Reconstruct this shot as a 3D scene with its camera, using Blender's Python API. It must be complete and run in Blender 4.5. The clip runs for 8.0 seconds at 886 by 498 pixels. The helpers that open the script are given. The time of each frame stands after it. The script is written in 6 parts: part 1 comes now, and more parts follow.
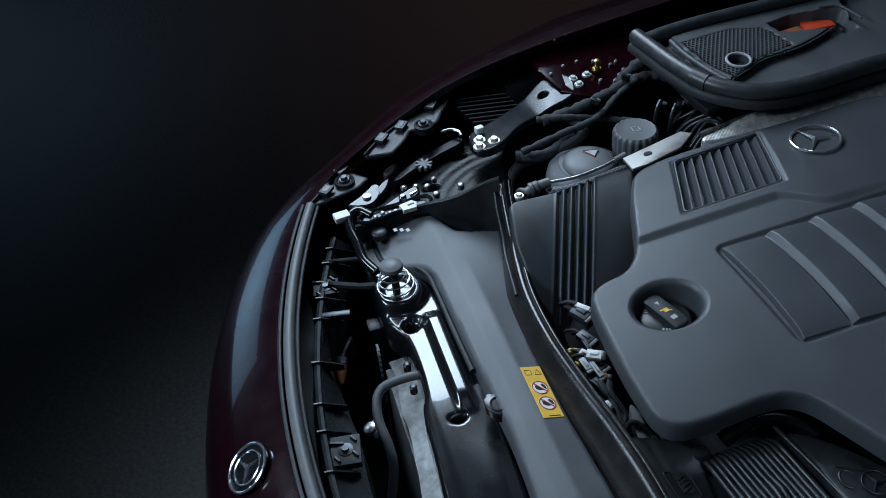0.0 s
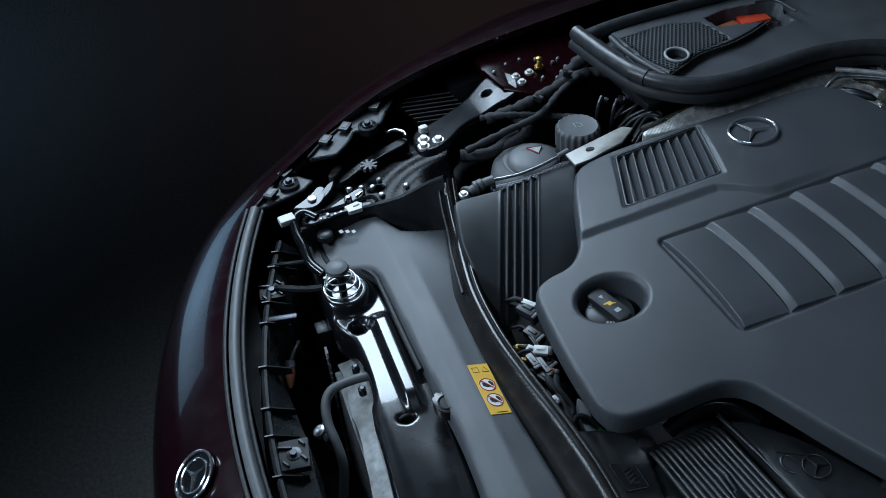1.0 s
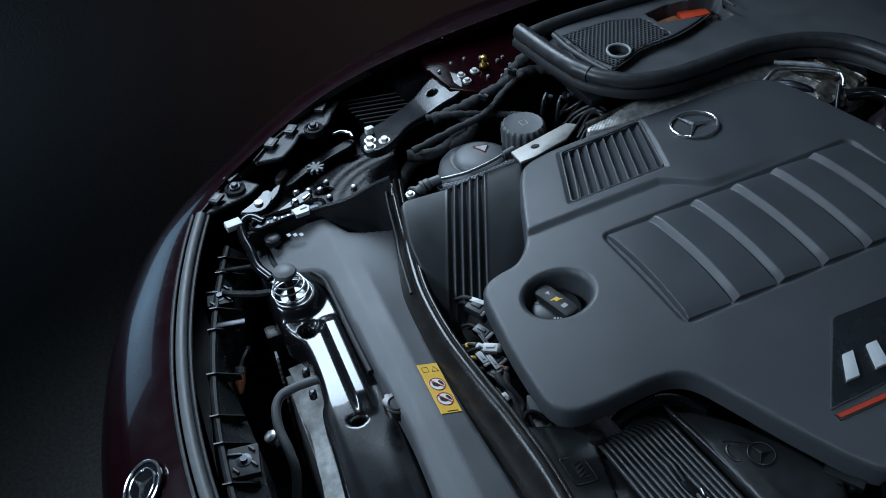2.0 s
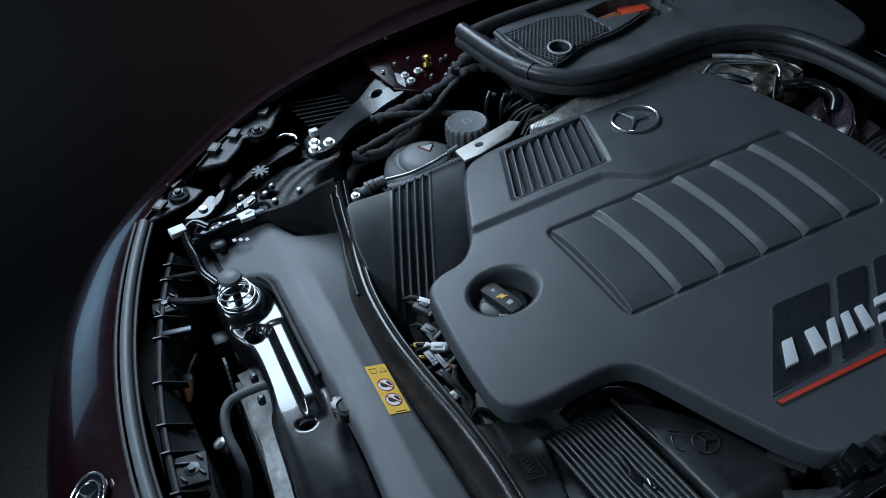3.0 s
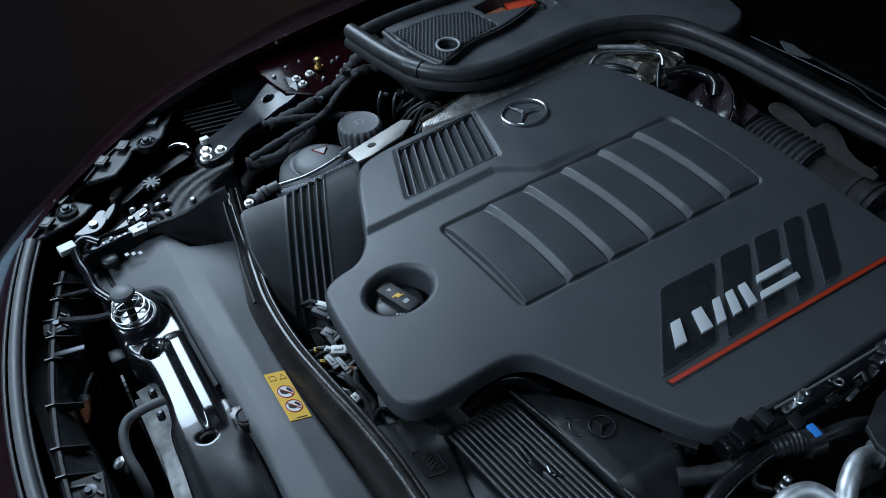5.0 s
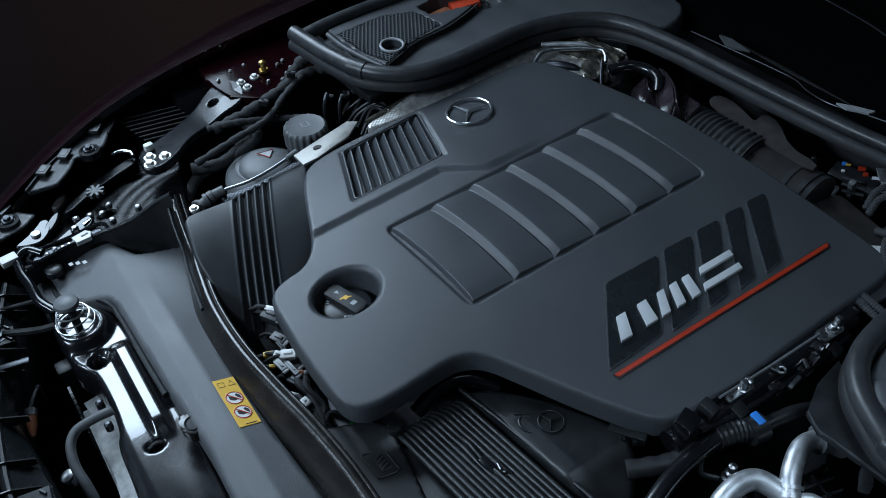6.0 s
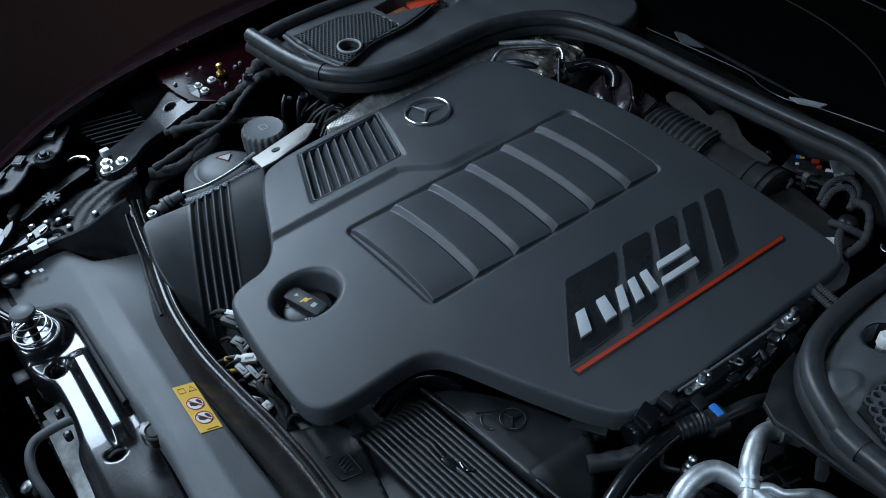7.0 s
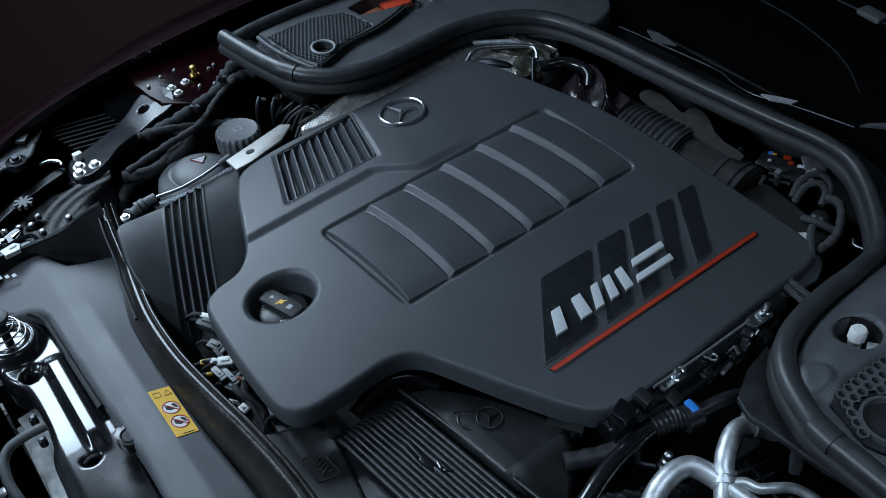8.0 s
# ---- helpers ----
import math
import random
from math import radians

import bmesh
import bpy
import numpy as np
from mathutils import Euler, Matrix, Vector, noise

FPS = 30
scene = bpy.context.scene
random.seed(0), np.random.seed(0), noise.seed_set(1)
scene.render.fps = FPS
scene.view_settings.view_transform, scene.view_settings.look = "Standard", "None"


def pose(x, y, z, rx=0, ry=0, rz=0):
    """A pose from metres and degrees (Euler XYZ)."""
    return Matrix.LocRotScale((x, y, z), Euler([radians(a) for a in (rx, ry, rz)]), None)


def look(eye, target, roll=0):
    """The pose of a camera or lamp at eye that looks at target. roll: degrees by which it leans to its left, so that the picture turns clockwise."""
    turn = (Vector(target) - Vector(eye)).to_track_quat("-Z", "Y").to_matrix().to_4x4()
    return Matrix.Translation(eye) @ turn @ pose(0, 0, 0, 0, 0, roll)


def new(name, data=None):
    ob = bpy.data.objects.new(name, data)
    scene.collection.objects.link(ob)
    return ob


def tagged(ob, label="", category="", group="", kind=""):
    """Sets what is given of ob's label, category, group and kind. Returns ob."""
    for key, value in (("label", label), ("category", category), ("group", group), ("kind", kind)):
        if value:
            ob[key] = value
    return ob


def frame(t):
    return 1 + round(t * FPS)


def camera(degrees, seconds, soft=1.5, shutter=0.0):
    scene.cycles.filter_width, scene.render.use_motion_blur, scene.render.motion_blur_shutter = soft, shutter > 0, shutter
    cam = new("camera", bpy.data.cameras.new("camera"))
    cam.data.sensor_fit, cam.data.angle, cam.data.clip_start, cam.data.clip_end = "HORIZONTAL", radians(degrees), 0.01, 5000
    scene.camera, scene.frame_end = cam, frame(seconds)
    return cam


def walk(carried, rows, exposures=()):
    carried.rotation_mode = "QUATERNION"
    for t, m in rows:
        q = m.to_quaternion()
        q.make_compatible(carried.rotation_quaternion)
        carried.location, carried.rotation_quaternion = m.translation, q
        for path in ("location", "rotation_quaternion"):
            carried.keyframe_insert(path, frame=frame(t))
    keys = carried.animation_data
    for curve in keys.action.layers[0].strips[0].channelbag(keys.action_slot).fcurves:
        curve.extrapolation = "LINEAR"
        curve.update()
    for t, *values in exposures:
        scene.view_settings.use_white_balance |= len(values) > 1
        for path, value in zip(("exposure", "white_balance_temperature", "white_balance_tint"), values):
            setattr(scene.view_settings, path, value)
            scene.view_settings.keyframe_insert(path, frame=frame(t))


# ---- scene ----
cam = camera(51.0, 8.0, soft=0.9)
PATH = [
    (0, (0.8898, -0.2996, 1.7831), (-0.5779, 0.0317, 0.4655), -5.28),
    (0.5, (0.8933, -0.2906, 1.7803), (-0.5648, 0.0782, 0.4620), -5.03),
    (1, (0.8980, -0.2787, 1.7791), (-0.5455, 0.1352, 0.4582), -4.72),
    (1.5, (0.9010, -0.2690, 1.7783), (-0.5288, 0.1828, 0.4548), -4.46),
    (3, (0.9156, -0.2356, 1.7764), (-0.4665, 0.3301, 0.4461), -3.87),
    (3.5, (0.9202, -0.2258, 1.7754), (-0.4472, 0.3713, 0.4436), -3.71),
    (4, (0.9263, -0.2145, 1.7755), (-0.4201, 0.4231, 0.4411), -3.48),
    (4.5, (0.9312, -0.2055, 1.7753), (-0.3969, 0.4656, 0.4390), -3.25),
    (6, (0.9498, -0.1757, 1.7764), (-0.3149, 0.5976, 0.4337), -2.57),
    (6.5, (0.9539, -0.1697, 1.7752), (-0.2937, 0.6299, 0.4321), -2.35),
    (7, (0.9594, -0.1622, 1.7765), (-0.2701, 0.6621, 0.4314), -2.17),
    (7.5, (0.9619, -0.1593, 1.7759), (-0.2549, 0.6834, 0.4309), -1.97),
    (8, (0.9648, -0.1555, 1.7770), (-0.2409, 0.7009, 0.4306), -1.84),
]
walk(cam, [(t, look(eye, target, roll)) for t, eye, target, roll in PATH])

# ---------------------------------------------------------------- light
world = bpy.data.worlds.new("studio")
scene.world = world
world.use_nodes = True
world.node_tree.nodes["Background"].inputs[0].default_value = (0.3, 0.45, 0.65, 1)
world.node_tree.nodes["Background"].inputs[1].default_value = 0.018


def softbox(name, eye, target, w, h, power, colour, spread=180, roll=0):
    d = bpy.data.lights.new(name, "AREA")
    d.shape, d.size, d.size_y, d.energy, d.color, d.spread = "RECTANGLE", w, h, power, colour, radians(spread)
    ob = new(name, d)
    ob.matrix_world = look(eye, target, roll)
    return ob


softbox("key_softbox", (-1.36, 0.04, 1.98), (-0.08, 0.0, 0.8), 0.96, 0.84, 8.7, (0.62, 0.80, 0.99), 80)
softbox("front_softbox", (-0.2, -1.9, 2.3), (0.10, 0.25, 0.85), 1.25, 0.36, 7.4, (0.625, 0.80, 0.99), 70)
softbox("side_softbox", (-3.6, -2.2, 0.65), (-0.3, -0.4, 0.7), 2.2, 1.2, 0.55, (0.38, 0.68, 1.0), 50, 28)
softbox("overhead_softbox", (1.25, 0.25, 3.0), (0.80, 0.47, 0.9), 1.0, 0.8, 1.4, (0.62, 0.81, 1.0), 45)
# two added fills, no known sources, that tint the floor brown and blue
softbox("warm_floor_fill", (-3.2, 1.4, 2.8), (-3.2, 1.3, 0.0), 1.4, 1.4, 5.2, (1.0, 0.66, 0.68), 90)
softbox("blue_floor_fill", (-3.2, -1.4, 2.8), (-3.2, -1.3, 0.0), 1.2, 1.2, 4.2, (0.38, 0.68, 1.0), 66)

# ---------------------------------------------------------------- materials


def material(name, colour, rough=0.5, metal=0.0, vary=0.25, scale=30.0, bump=0.15, grain=900.0, coat=0.0, spec=0.5):
    m = bpy.data.materials.new(name)
    m.use_nodes = True
    n, l = m.node_tree.nodes, m.node_tree.links
    b = n["Principled BSDF"]
    co = n.new("ShaderNodeTexCoord")
    big, fine = n.new("ShaderNodeTexNoise"), n.new("ShaderNodeTexNoise")
    big.inputs["Scale"].default_value, big.inputs["Detail"].default_value = scale, 5
    fine.inputs["Scale"].default_value, fine.inputs["Detail"].default_value = grain, 2
    for t in (big, fine):
        l.new(co.outputs["Object"], t.inputs["Vector"])
    ramp = n.new("ShaderNodeMapRange")
    ramp.inputs[1].default_value, ramp.inputs[2].default_value = 0.3, 0.7
    ramp.inputs[3].default_value, ramp.inputs[4].default_value = 1 - vary, 1 + vary
    l.new(big.outputs["Fac"], ramp.inputs[0])
    mul = n.new("ShaderNodeVectorMath")
    mul.operation = "SCALE"
    mul.inputs[0].default_value = colour
    l.new(ramp.outputs[0], mul.inputs["Scale"])
    l.new(mul.outputs[0], b.inputs["Base Color"])
    rr = n.new("ShaderNodeMapRange")
    rr.inputs[1].default_value, rr.inputs[2].default_value = 0.3, 0.7
    rr.inputs[3].default_value, rr.inputs[4].default_value = rough * 0.85, min(1, rough * 1.15)
    l.new(big.outputs["Fac"], rr.inputs[0])
    l.new(rr.outputs[0], b.inputs["Roughness"])
    b.inputs["Metallic"].default_value = metal
    b.inputs["Specular IOR Level"].default_value = spec
    b.inputs["Coat Weight"].default_value = coat
    b.inputs["Coat Roughness"].default_value = 0.04
    if bump:
        bp = n.new("ShaderNodeBump")
        bp.inputs["Strength"].default_value, bp.inputs["Distance"].default_value = bump, 0.0006
        l.new(fine.outputs["Fac"], bp.inputs["Height"])
        l.new(bp.outputs[0], b.inputs["Normal"])
    return m


COVER = material("grained_grey_plastic", (0.054, 0.058, 0.064), 0.34, vary=0.08, scale=9, bump=0.6, grain=1500)
PLANK = material("smooth_grey_plastic", (0.054, 0.058, 0.064), 0.33, vary=0.07, scale=12, bump=0.5, grain=1300)
SHROUD = material("leathery_grey_plastic", (0.072, 0.076, 0.082), 0.44, vary=0.10, scale=18, bump=0.7, grain=1000)
BLACK = material("black_plastic", (0.012, 0.013, 0.0145), 0.38, vary=0.3, scale=40, bump=0.2)
MATT = material("matt_black_plastic", (0.010, 0.0105, 0.012), 0.6, vary=0.3, scale=40, bump=0.3)
DUCT = material("satin_dark_plastic", (0.023, 0.026, 0.029), 0.5, vary=0.12, scale=30, bump=0.2)
GLOSS = material("gloss_black_paint", (0.006, 0.0065, 0.008), 0.26, vary=0.2, scale=18, bump=0.02, grain=300, coat=0.8)
SHINE = material("mirror_black_paint", (0.006, 0.0065, 0.008), 0.15, vary=0.15, scale=18, bump=0.02, grain=300)
INLAY = material("piano_black_inlay", (0.014, 0.0165, 0.018), 0.27, vary=0.1, bump=0.05)
RUBBER = material("black_rubber", (0.034, 0.0355, 0.038), 0.38, vary=0.25, scale=60, bump=0.25)
SEALGREY = material("grey_rubber", (0.10, 0.105, 0.11), 0.5, vary=0.15, scale=60, bump=0.2)
PAINT = material("dark_burgundy_paint", (0.013, 0.0021, 0.0044), 0.25, metal=0.2, vary=0.05, scale=30, bump=0.0, coat=1.0)
LEDGE = material("glossy_burgundy_primer", (0.008, 0.0014, 0.0024), 0.14, vary=0.3, scale=60, bump=0.3, grain=60, spec=0.08)
CHROME = material("chrome", (0.78, 0.80, 0.83), 0.13, metal=0.9, vary=0.05, bump=0.0)
STEEL = material("zinc_steel", (0.55, 0.56, 0.57), 0.32, metal=1.0, vary=0.2, scale=120, bump=0.15)
ALU = material("brushed_aluminium", (0.66, 0.68, 0.70), 0.46, metal=0.85, vary=0.25, scale=60, bump=0.25, grain=500)
DARKMETAL = material("dark_coated_steel", (0.045, 0.048, 0.054), 0.34, metal=0.8, vary=0.2, scale=50, bump=0.15)
# same foil as FOIL, base colour lifted to offset the shadow on the sheet
FOILSHEET = material("brightened_perforated_foil", (0.56, 0.55, 0.53), 0.42, metal=0.7, vary=0.35, scale=90, bump=0.4, grain=260)
FOIL = material("dimpled_heat_foil", (0.20, 0.185, 0.155), 0.30, metal=0.85, vary=0.45, scale=90, bump=0.6, grain=260)
BOLT = material("pale_zinc_bolt", (0.62, 0.62, 0.6), 0.4, metal=0.7, vary=0.1, scale=200, bump=0.05)
BRASS = material("yellow_zinc", (0.65, 0.45, 0.14), 0.3, metal=1.0, vary=0.1, bump=0.05)
WHITE = material("white_plastic", (0.7, 0.7, 0.68), 0.45, vary=0.05, bump=0.05)
GREYPL = material("light_grey_plastic", (0.33, 0.34, 0.35), 0.45, vary=0.15, scale=80, bump=0.1)
SILVER = material("satin_silver", (0.58, 0.60, 0.62), 0.4, metal=0.15, vary=0.04, bump=0.05)
RED = material("red_enamel", (0.42, 0.035, 0.012), 0.4, vary=0.08, bump=0.05)
ORANGE = material("orange_plastic", (0.60, 0.055, 0.016), 0.5, vary=0.1, bump=0.05)
YELLOW = material("yellow_label", (0.72, 0.42, 0.05), 0.5, vary=0.04, scale=60, bump=0.05)
BLUE = material("blue_clip", (0.03, 0.20, 0.62), 0.4, vary=0.05, bump=0.05)
GREEN = material("green_plastic", (0.03, 0.22, 0.07), 0.45, vary=0.08, bump=0.05)
RUST = material("copper_brown_plastic", (0.30, 0.10, 0.045), 0.5, vary=0.2, bump=0.1)
TAPE = material("fabric_tape", (0.030, 0.031, 0.033), 0.8, vary=0.4, scale=150, bump=0.8, grain=500)
TRAYBLACK = material("dusty_black_plastic", (0.024, 0.0255, 0.028), 0.5, vary=0.3, scale=50, bump=0.3)
PRESSED = material("black_dipped_steel", (0.005, 0.0054, 0.0065), 0.28, vary=0.3, scale=40, bump=0.06, spec=0.14)
SATIN = material("satin_black_steel", (0.010, 0.011, 0.0135), 0.22, vary=0.25, scale=35, bump=0.06, grain=400, spec=0.32)
RAD = material("radiator_alloy", (0.40, 0.405, 0.40), 0.65, metal=0.2, vary=0.35, scale=70, bump=0.6, grain=300)
LENS = material("grey_translucent_plastic", (0.030, 0.032, 0.035), 0.36, vary=0.3, scale=40, bump=0.1, spec=0.25)
FLOOR = material("rough_dark_floor", (0.020, 0.0195, 0.018), 0.6, vary=0.9, scale=95, bump=1.0, grain=140)
BARE = material("bare_sheet_metal", (0.29, 0.28, 0.262), 0.5, metal=0.55, vary=0.2, scale=50, bump=0.2)
KNOB = material("grey_moulded_rubber", (0.10, 0.105, 0.11), 0.5, vary=0.12, scale=60, bump=0.2)
MUD = material("brown_grey_plastic", (0.026, 0.023, 0.022), 0.6, vary=0.25, scale=60, bump=0.3)
LIPBLACK = material("polished_brown_black_plastic", (0.013, 0.0115, 0.0108), 0.25, vary=0.15, scale=40, bump=0.1, grain=1500)
FILTER = material("dusty_filter_plastic", (0.010, 0.0113, 0.0124), 0.36, vary=0.25, scale=35, bump=0.3, grain=1300)
WRAP = material("glossy_purple_black_wrap", (0.022, 0.015, 0.019), 0.22, vary=0.3, scale=50, bump=0.1)
GLASS = material("tinted_windscreen", (0.002, 0.002, 0.002), 0.06, vary=0.0, bump=0.0, spec=0.15)

# ---------------------------------------------------------------- builders


def thing(name, label, category, group="", kind="", at=(0, 0, 0)):
    ob = tagged(new(name), label, category, group, kind)
    ob.location = at
    return ob


def part(name, data, mat, parent, label="", smooth=40):
    if isinstance(data, bmesh.types.BMesh):
        bmesh.ops.recalc_face_normals(data, faces=data.faces)
        me = bpy.data.meshes.new(name)
        data.to_mesh(me)
        data.free()
    else:
        me = data
    me.materials.append(mat)
    me.polygons.foreach_set("use_smooth", [smooth > 0] * len(me.polygons))
    if 0 < smooth < 180:
        me.set_sharp_from_angle(angle=radians(smooth))
    ob = new(name, me)
    ob.parent = parent
    if label:
        tagged(ob, label)
    return ob


def spline(pts, n=8, closed=False):
    """Points on a smooth curve through pts."""
    p = [Vector(q) for q in pts]
    k = len(p)
    out = []
    for i in range(k if closed else k - 1):
        a, b = p[i], p[(i + 1) % k]
        z0 = p[(i - 1) % k] if closed or i else a + (a - b)
        z1 = p[(i + 2) % k] if closed or i + 2 < k else b + (b - a)
        for j in range(n):
            t = j / n
            out.append(0.5 * (2 * a + (b - z0) * t + (2 * z0 - 5 * a + 4 * b - z1) * t * t + (3 * a - z0 - 3 * b + z1) * t ** 3))
    if not closed:
        out.append(p[-1])
    return out


def tube(bm, pts, r, seg=12, n=8, closed=False, flat=1.0):
    """A pipe along a smooth curve; r is a number or a function of 0..1; flat squeezes it in height."""
    c = spline(pts, n, closed) if n > 1 else [Vector(q) for q in pts]
    k = len(c)
    rings = []
    side = None
    for i, q in enumerate(c):
        d = (c[(i + 1) % k] - c[i - 1]) if closed else (c[min(i + 1, k - 1)] - c[max(i - 1, 0)])
        d.normalize()
        if side is None:
            side = d.cross(Vector((0, 0, 1)))
            if side.length < 0.1:
                side = d.cross(Vector((1, 0, 0)))
        side = (side - d * side.dot(d)).normalized()
        up = side.cross(d)
        rad = r(i / (k - 1)) if callable(r) else r
        rings.append([bm.verts.new(q + rad * (math.cos(a) * side + flat * math.sin(a) * up)) for a in (2 * math.pi * s / seg for s in range(seg))])
    for i in range(k if closed else k - 1):
        a, b = rings[i], rings[(i + 1) % k]
        for s in range(seg):
            bm.faces.new((a[s], a[(s + 1) % seg], b[(s + 1) % seg], b[s]))
    if not closed:
        bm.faces.new(rings[0])
        bm.faces.new(rings[-1][::-1])
    return bm


def pipe(pts, r, seg=12, n=8, closed=False, flat=1.0):
    return tube(bmesh.new(), pts, r, seg, n, closed, flat)


def lathe(bm, at, profile, seg=24, axis=(0, 0, 1), squash=1.0, top=True):
    """A turned body: profile is rows of (radius, height) along axis."""
    turn = Vector(axis).to_track_quat("Z", "Y").to_matrix()
    rings = []
    for r, h in profile:
        rings.append([bm.verts.new(Vector(at) + turn @ Vector((r * math.cos(2 * math.pi * s / seg), squash * r * math.sin(2 * math.pi * s / seg), h))) for s in range(seg)])
    for a, b in zip(rings, rings[1:]):
        for s in range(seg):
            bm.faces.new((a[s], a[(s + 1) % seg], b[(s + 1) % seg], b[s]))
    bm.faces.new(rings[0][::-1])
    if top:
        bm.faces.new(rings[-1])
    return bm


def turned(at, profile, seg=24, axis=(0, 0, 1), squash=1.0, top=True):
    return lathe(bmesh.new(), at, profile, seg, axis, squash, top)


def block(bm, at, size, turn=(0, 0, 0), bevel=0.002):
    m = pose(*at, *turn) @ Matrix.Diagonal((*size, 1))
    geo = bmesh.ops.create_cube(bm, size=1.0, matrix=m)
    if bevel:
        es = list({e for v in geo["verts"] for e in v.link_edges})
        bmesh.ops.bevel(bm, geom=es, offset=bevel, segments=2, affect="EDGES", profile=0.6)
    return bm


def boxed(at, size, turn=(0, 0, 0), bevel=0.002):
    return block(bmesh.new(), at, size, turn, bevel)


def plate(bm, outline, z, thick, bevel=0.001, normal_z=None):
    """A flat plate from a plan outline; z is a number or a function of x, y."""
    h = z if callable(z) else (lambda x, y: z)
    lo = [bm.verts.new((x, y, h(x, y) - thick)) for x, y in outline]
    hi = [bm.verts.new((x, y, h(x, y))) for x, y in outline]
    k = len(outline)
    top = bm.faces.new(hi)
    bm.faces.new(lo[::-1])
    for i in range(k):
        bm.faces.new((lo[i], lo[(i + 1) % k], hi[(i + 1) % k], hi[i]))
    if bevel:
        bmesh.ops.bevel(bm, geom=list(top.edges), offset=bevel, segments=2, affect="EDGES", profile=0.6)
    return bm


def plated(outline, z, thick, bevel=0.001):
    return plate(bmesh.new(), outline, z, thick, bevel)


def chaikin(pts, times=2):
    p = [tuple(q) for q in pts]
    for _ in range(times):
        out = []
        for a, b in zip(p, p[1:] + p[:1]):
            out.append((0.75 * a[0] + 0.25 * b[0], 0.75 * a[1] + 0.25 * b[1]))
            out.append((0.25 * a[0] + 0.75 * b[0], 0.25 * a[1] + 0.75 * b[1]))
        p = out
    return p


def rounded(pts, r, n=5):
    """An outline with its corners rounded by about r."""
    out = []
    k = len(pts)
    for i in range(k):
        a, b, c = (Vector((*pts[j % k], 0)) for j in (i - 1, i, i + 1))
        p = b + (a - b).normalized() * min(r, (a - b).length * 0.45)
        q = b + (c - b).normalized() * min(r, (c - b).length * 0.45)
        for s in range(n + 1):
            t = s / n
            v = p * (1 - t) ** 2 + b * 2 * t * (1 - t) + q * t * t
            out.append((v.x, v.y))
    return out


def inside(poly, x, y):
    """Signed distance to a plan outline, positive inside."""
    p = np.array(poly)
    best = np.full(x.shape, 1e9)
    odd = np.zeros(x.shape, bool)
    for a, b in zip(p, np.roll(p, -1, 0)):
        e = b - a
        if e @ e < 1e-14:
            continue
        t = np.clip(((x - a[0]) * e[0] + (y - a[1]) * e[1]) / (e @ e), 0, 1)
        best = np.minimum(best, (x - a[0] - t * e[0]) ** 2 + (y - a[1] - t * e[1]) ** 2)
        if abs(e[1]) > 1e-12:
            odd ^= ((a[1] > y) != (b[1] > y)) & (x < a[0] + (y - a[1]) / e[1] * e[0])
    return np.where(odd, 1, -1) * np.sqrt(best)


def smooth(a, b, v):
    t = np.clip((v - a) / (b - a), 0, 1)
    return t * t * (3 - 2 * t)


def shell(outline, top, step=0.004, edge=0.012, depth=0.05, holes=(), hole_edge=0.003):
    """A moulded sheet over a plan outline: its height is top(x, y), its rim is rounded by edge and turned down by depth.
    holes: rows of (x, y, rx, ry), their rims rounded by hole_edge."""
    p = np.array(outline)
    gx = np.arange(p[:, 0].min() - step, p[:, 0].max() + 2 * step, step)
    gy = np.arange(p[:, 1].min() - step, p[:, 1].max() + 2 * step, step)

    def gap(x, y):
        d = np.full(np.shape(x), 1.0)
        for cx, cy, rx, ry in holes:
            q = np.hypot((x - cx) / rx, (y - cy) / ry)
            d = np.minimum(d, (q - 1) * min(rx, ry))
        return d

    def field(x, y):
        return np.minimum(inside(outline, x, y), gap(x, y))

    def drop(d, r):
        d = np.maximum(d, 0)
        return np.where(d < r, r - np.sqrt(np.maximum(r ** 2 - (r - d) ** 2, 0)), 0)

    X, Y = np.meshgrid(gx, gy, indexing="ij")
    cx, cy = X[:-1, :-1] + step / 2, Y[:-1, :-1] + step / 2
    used = field(cx, cy) > 0
    count = np.zeros(X.shape, int)
    for i in (0, 1):
        for j in (0, 1):
            count[i : i + used.shape[0], j : j + used.shape[1]] += used
    rim = (count > 0) & (count < 4)
    x, y = X.copy(), Y.copy()
    for _ in range(3):
        bx, by = x[rim], y[rim]
        d, h = field(bx, by), 1e-4
        gxx, gyy = (field(bx + h, by) - d) / h, (field(bx, by + h) - d) / h
        g = np.maximum(gxx ** 2 + gyy ** 2, 0.2)
        x[rim], y[rim] = bx - d * gxx / g, by - d * gyy / g
    keep = count > 0
    index = np.full(X.shape, -1)
    index[keep] = np.arange(keep.sum())
    px, py = x[keep], y[keep]
    pz = top(px, py) - np.maximum(drop(inside(outline, px, py), edge), drop(gap(px, py), hole_edge))
    verts = np.c_[px, py, pz].tolist()
    faces = []
    ii, jj = np.nonzero(used)
    sides = {}
    for i, j in zip(ii.tolist(), jj.tolist()):
        f = [int(index[i, j]), int(index[i + 1, j]), int(index[i + 1, j + 1]), int(index[i, j + 1])]
        faces.append(f)
        for a, b in zip(f, f[1:] + f[:1]):
            if (b, a) in sides:
                del sides[(b, a)]
            else:
                sides[(a, b)] = 1
    low = {}

    def down(v):
        if v not in low:
            low[v] = len(verts)
            q = verts[v]
            verts.append([q[0], q[1], q[2] - depth])
        return low[v]

    for a, b in list(sides):
        faces.append([b, a, down(a), down(b)])
    me = bpy.data.meshes.new("sheet")
    me.from_pydata(verts, [], faces)
    me.validate()
    return me


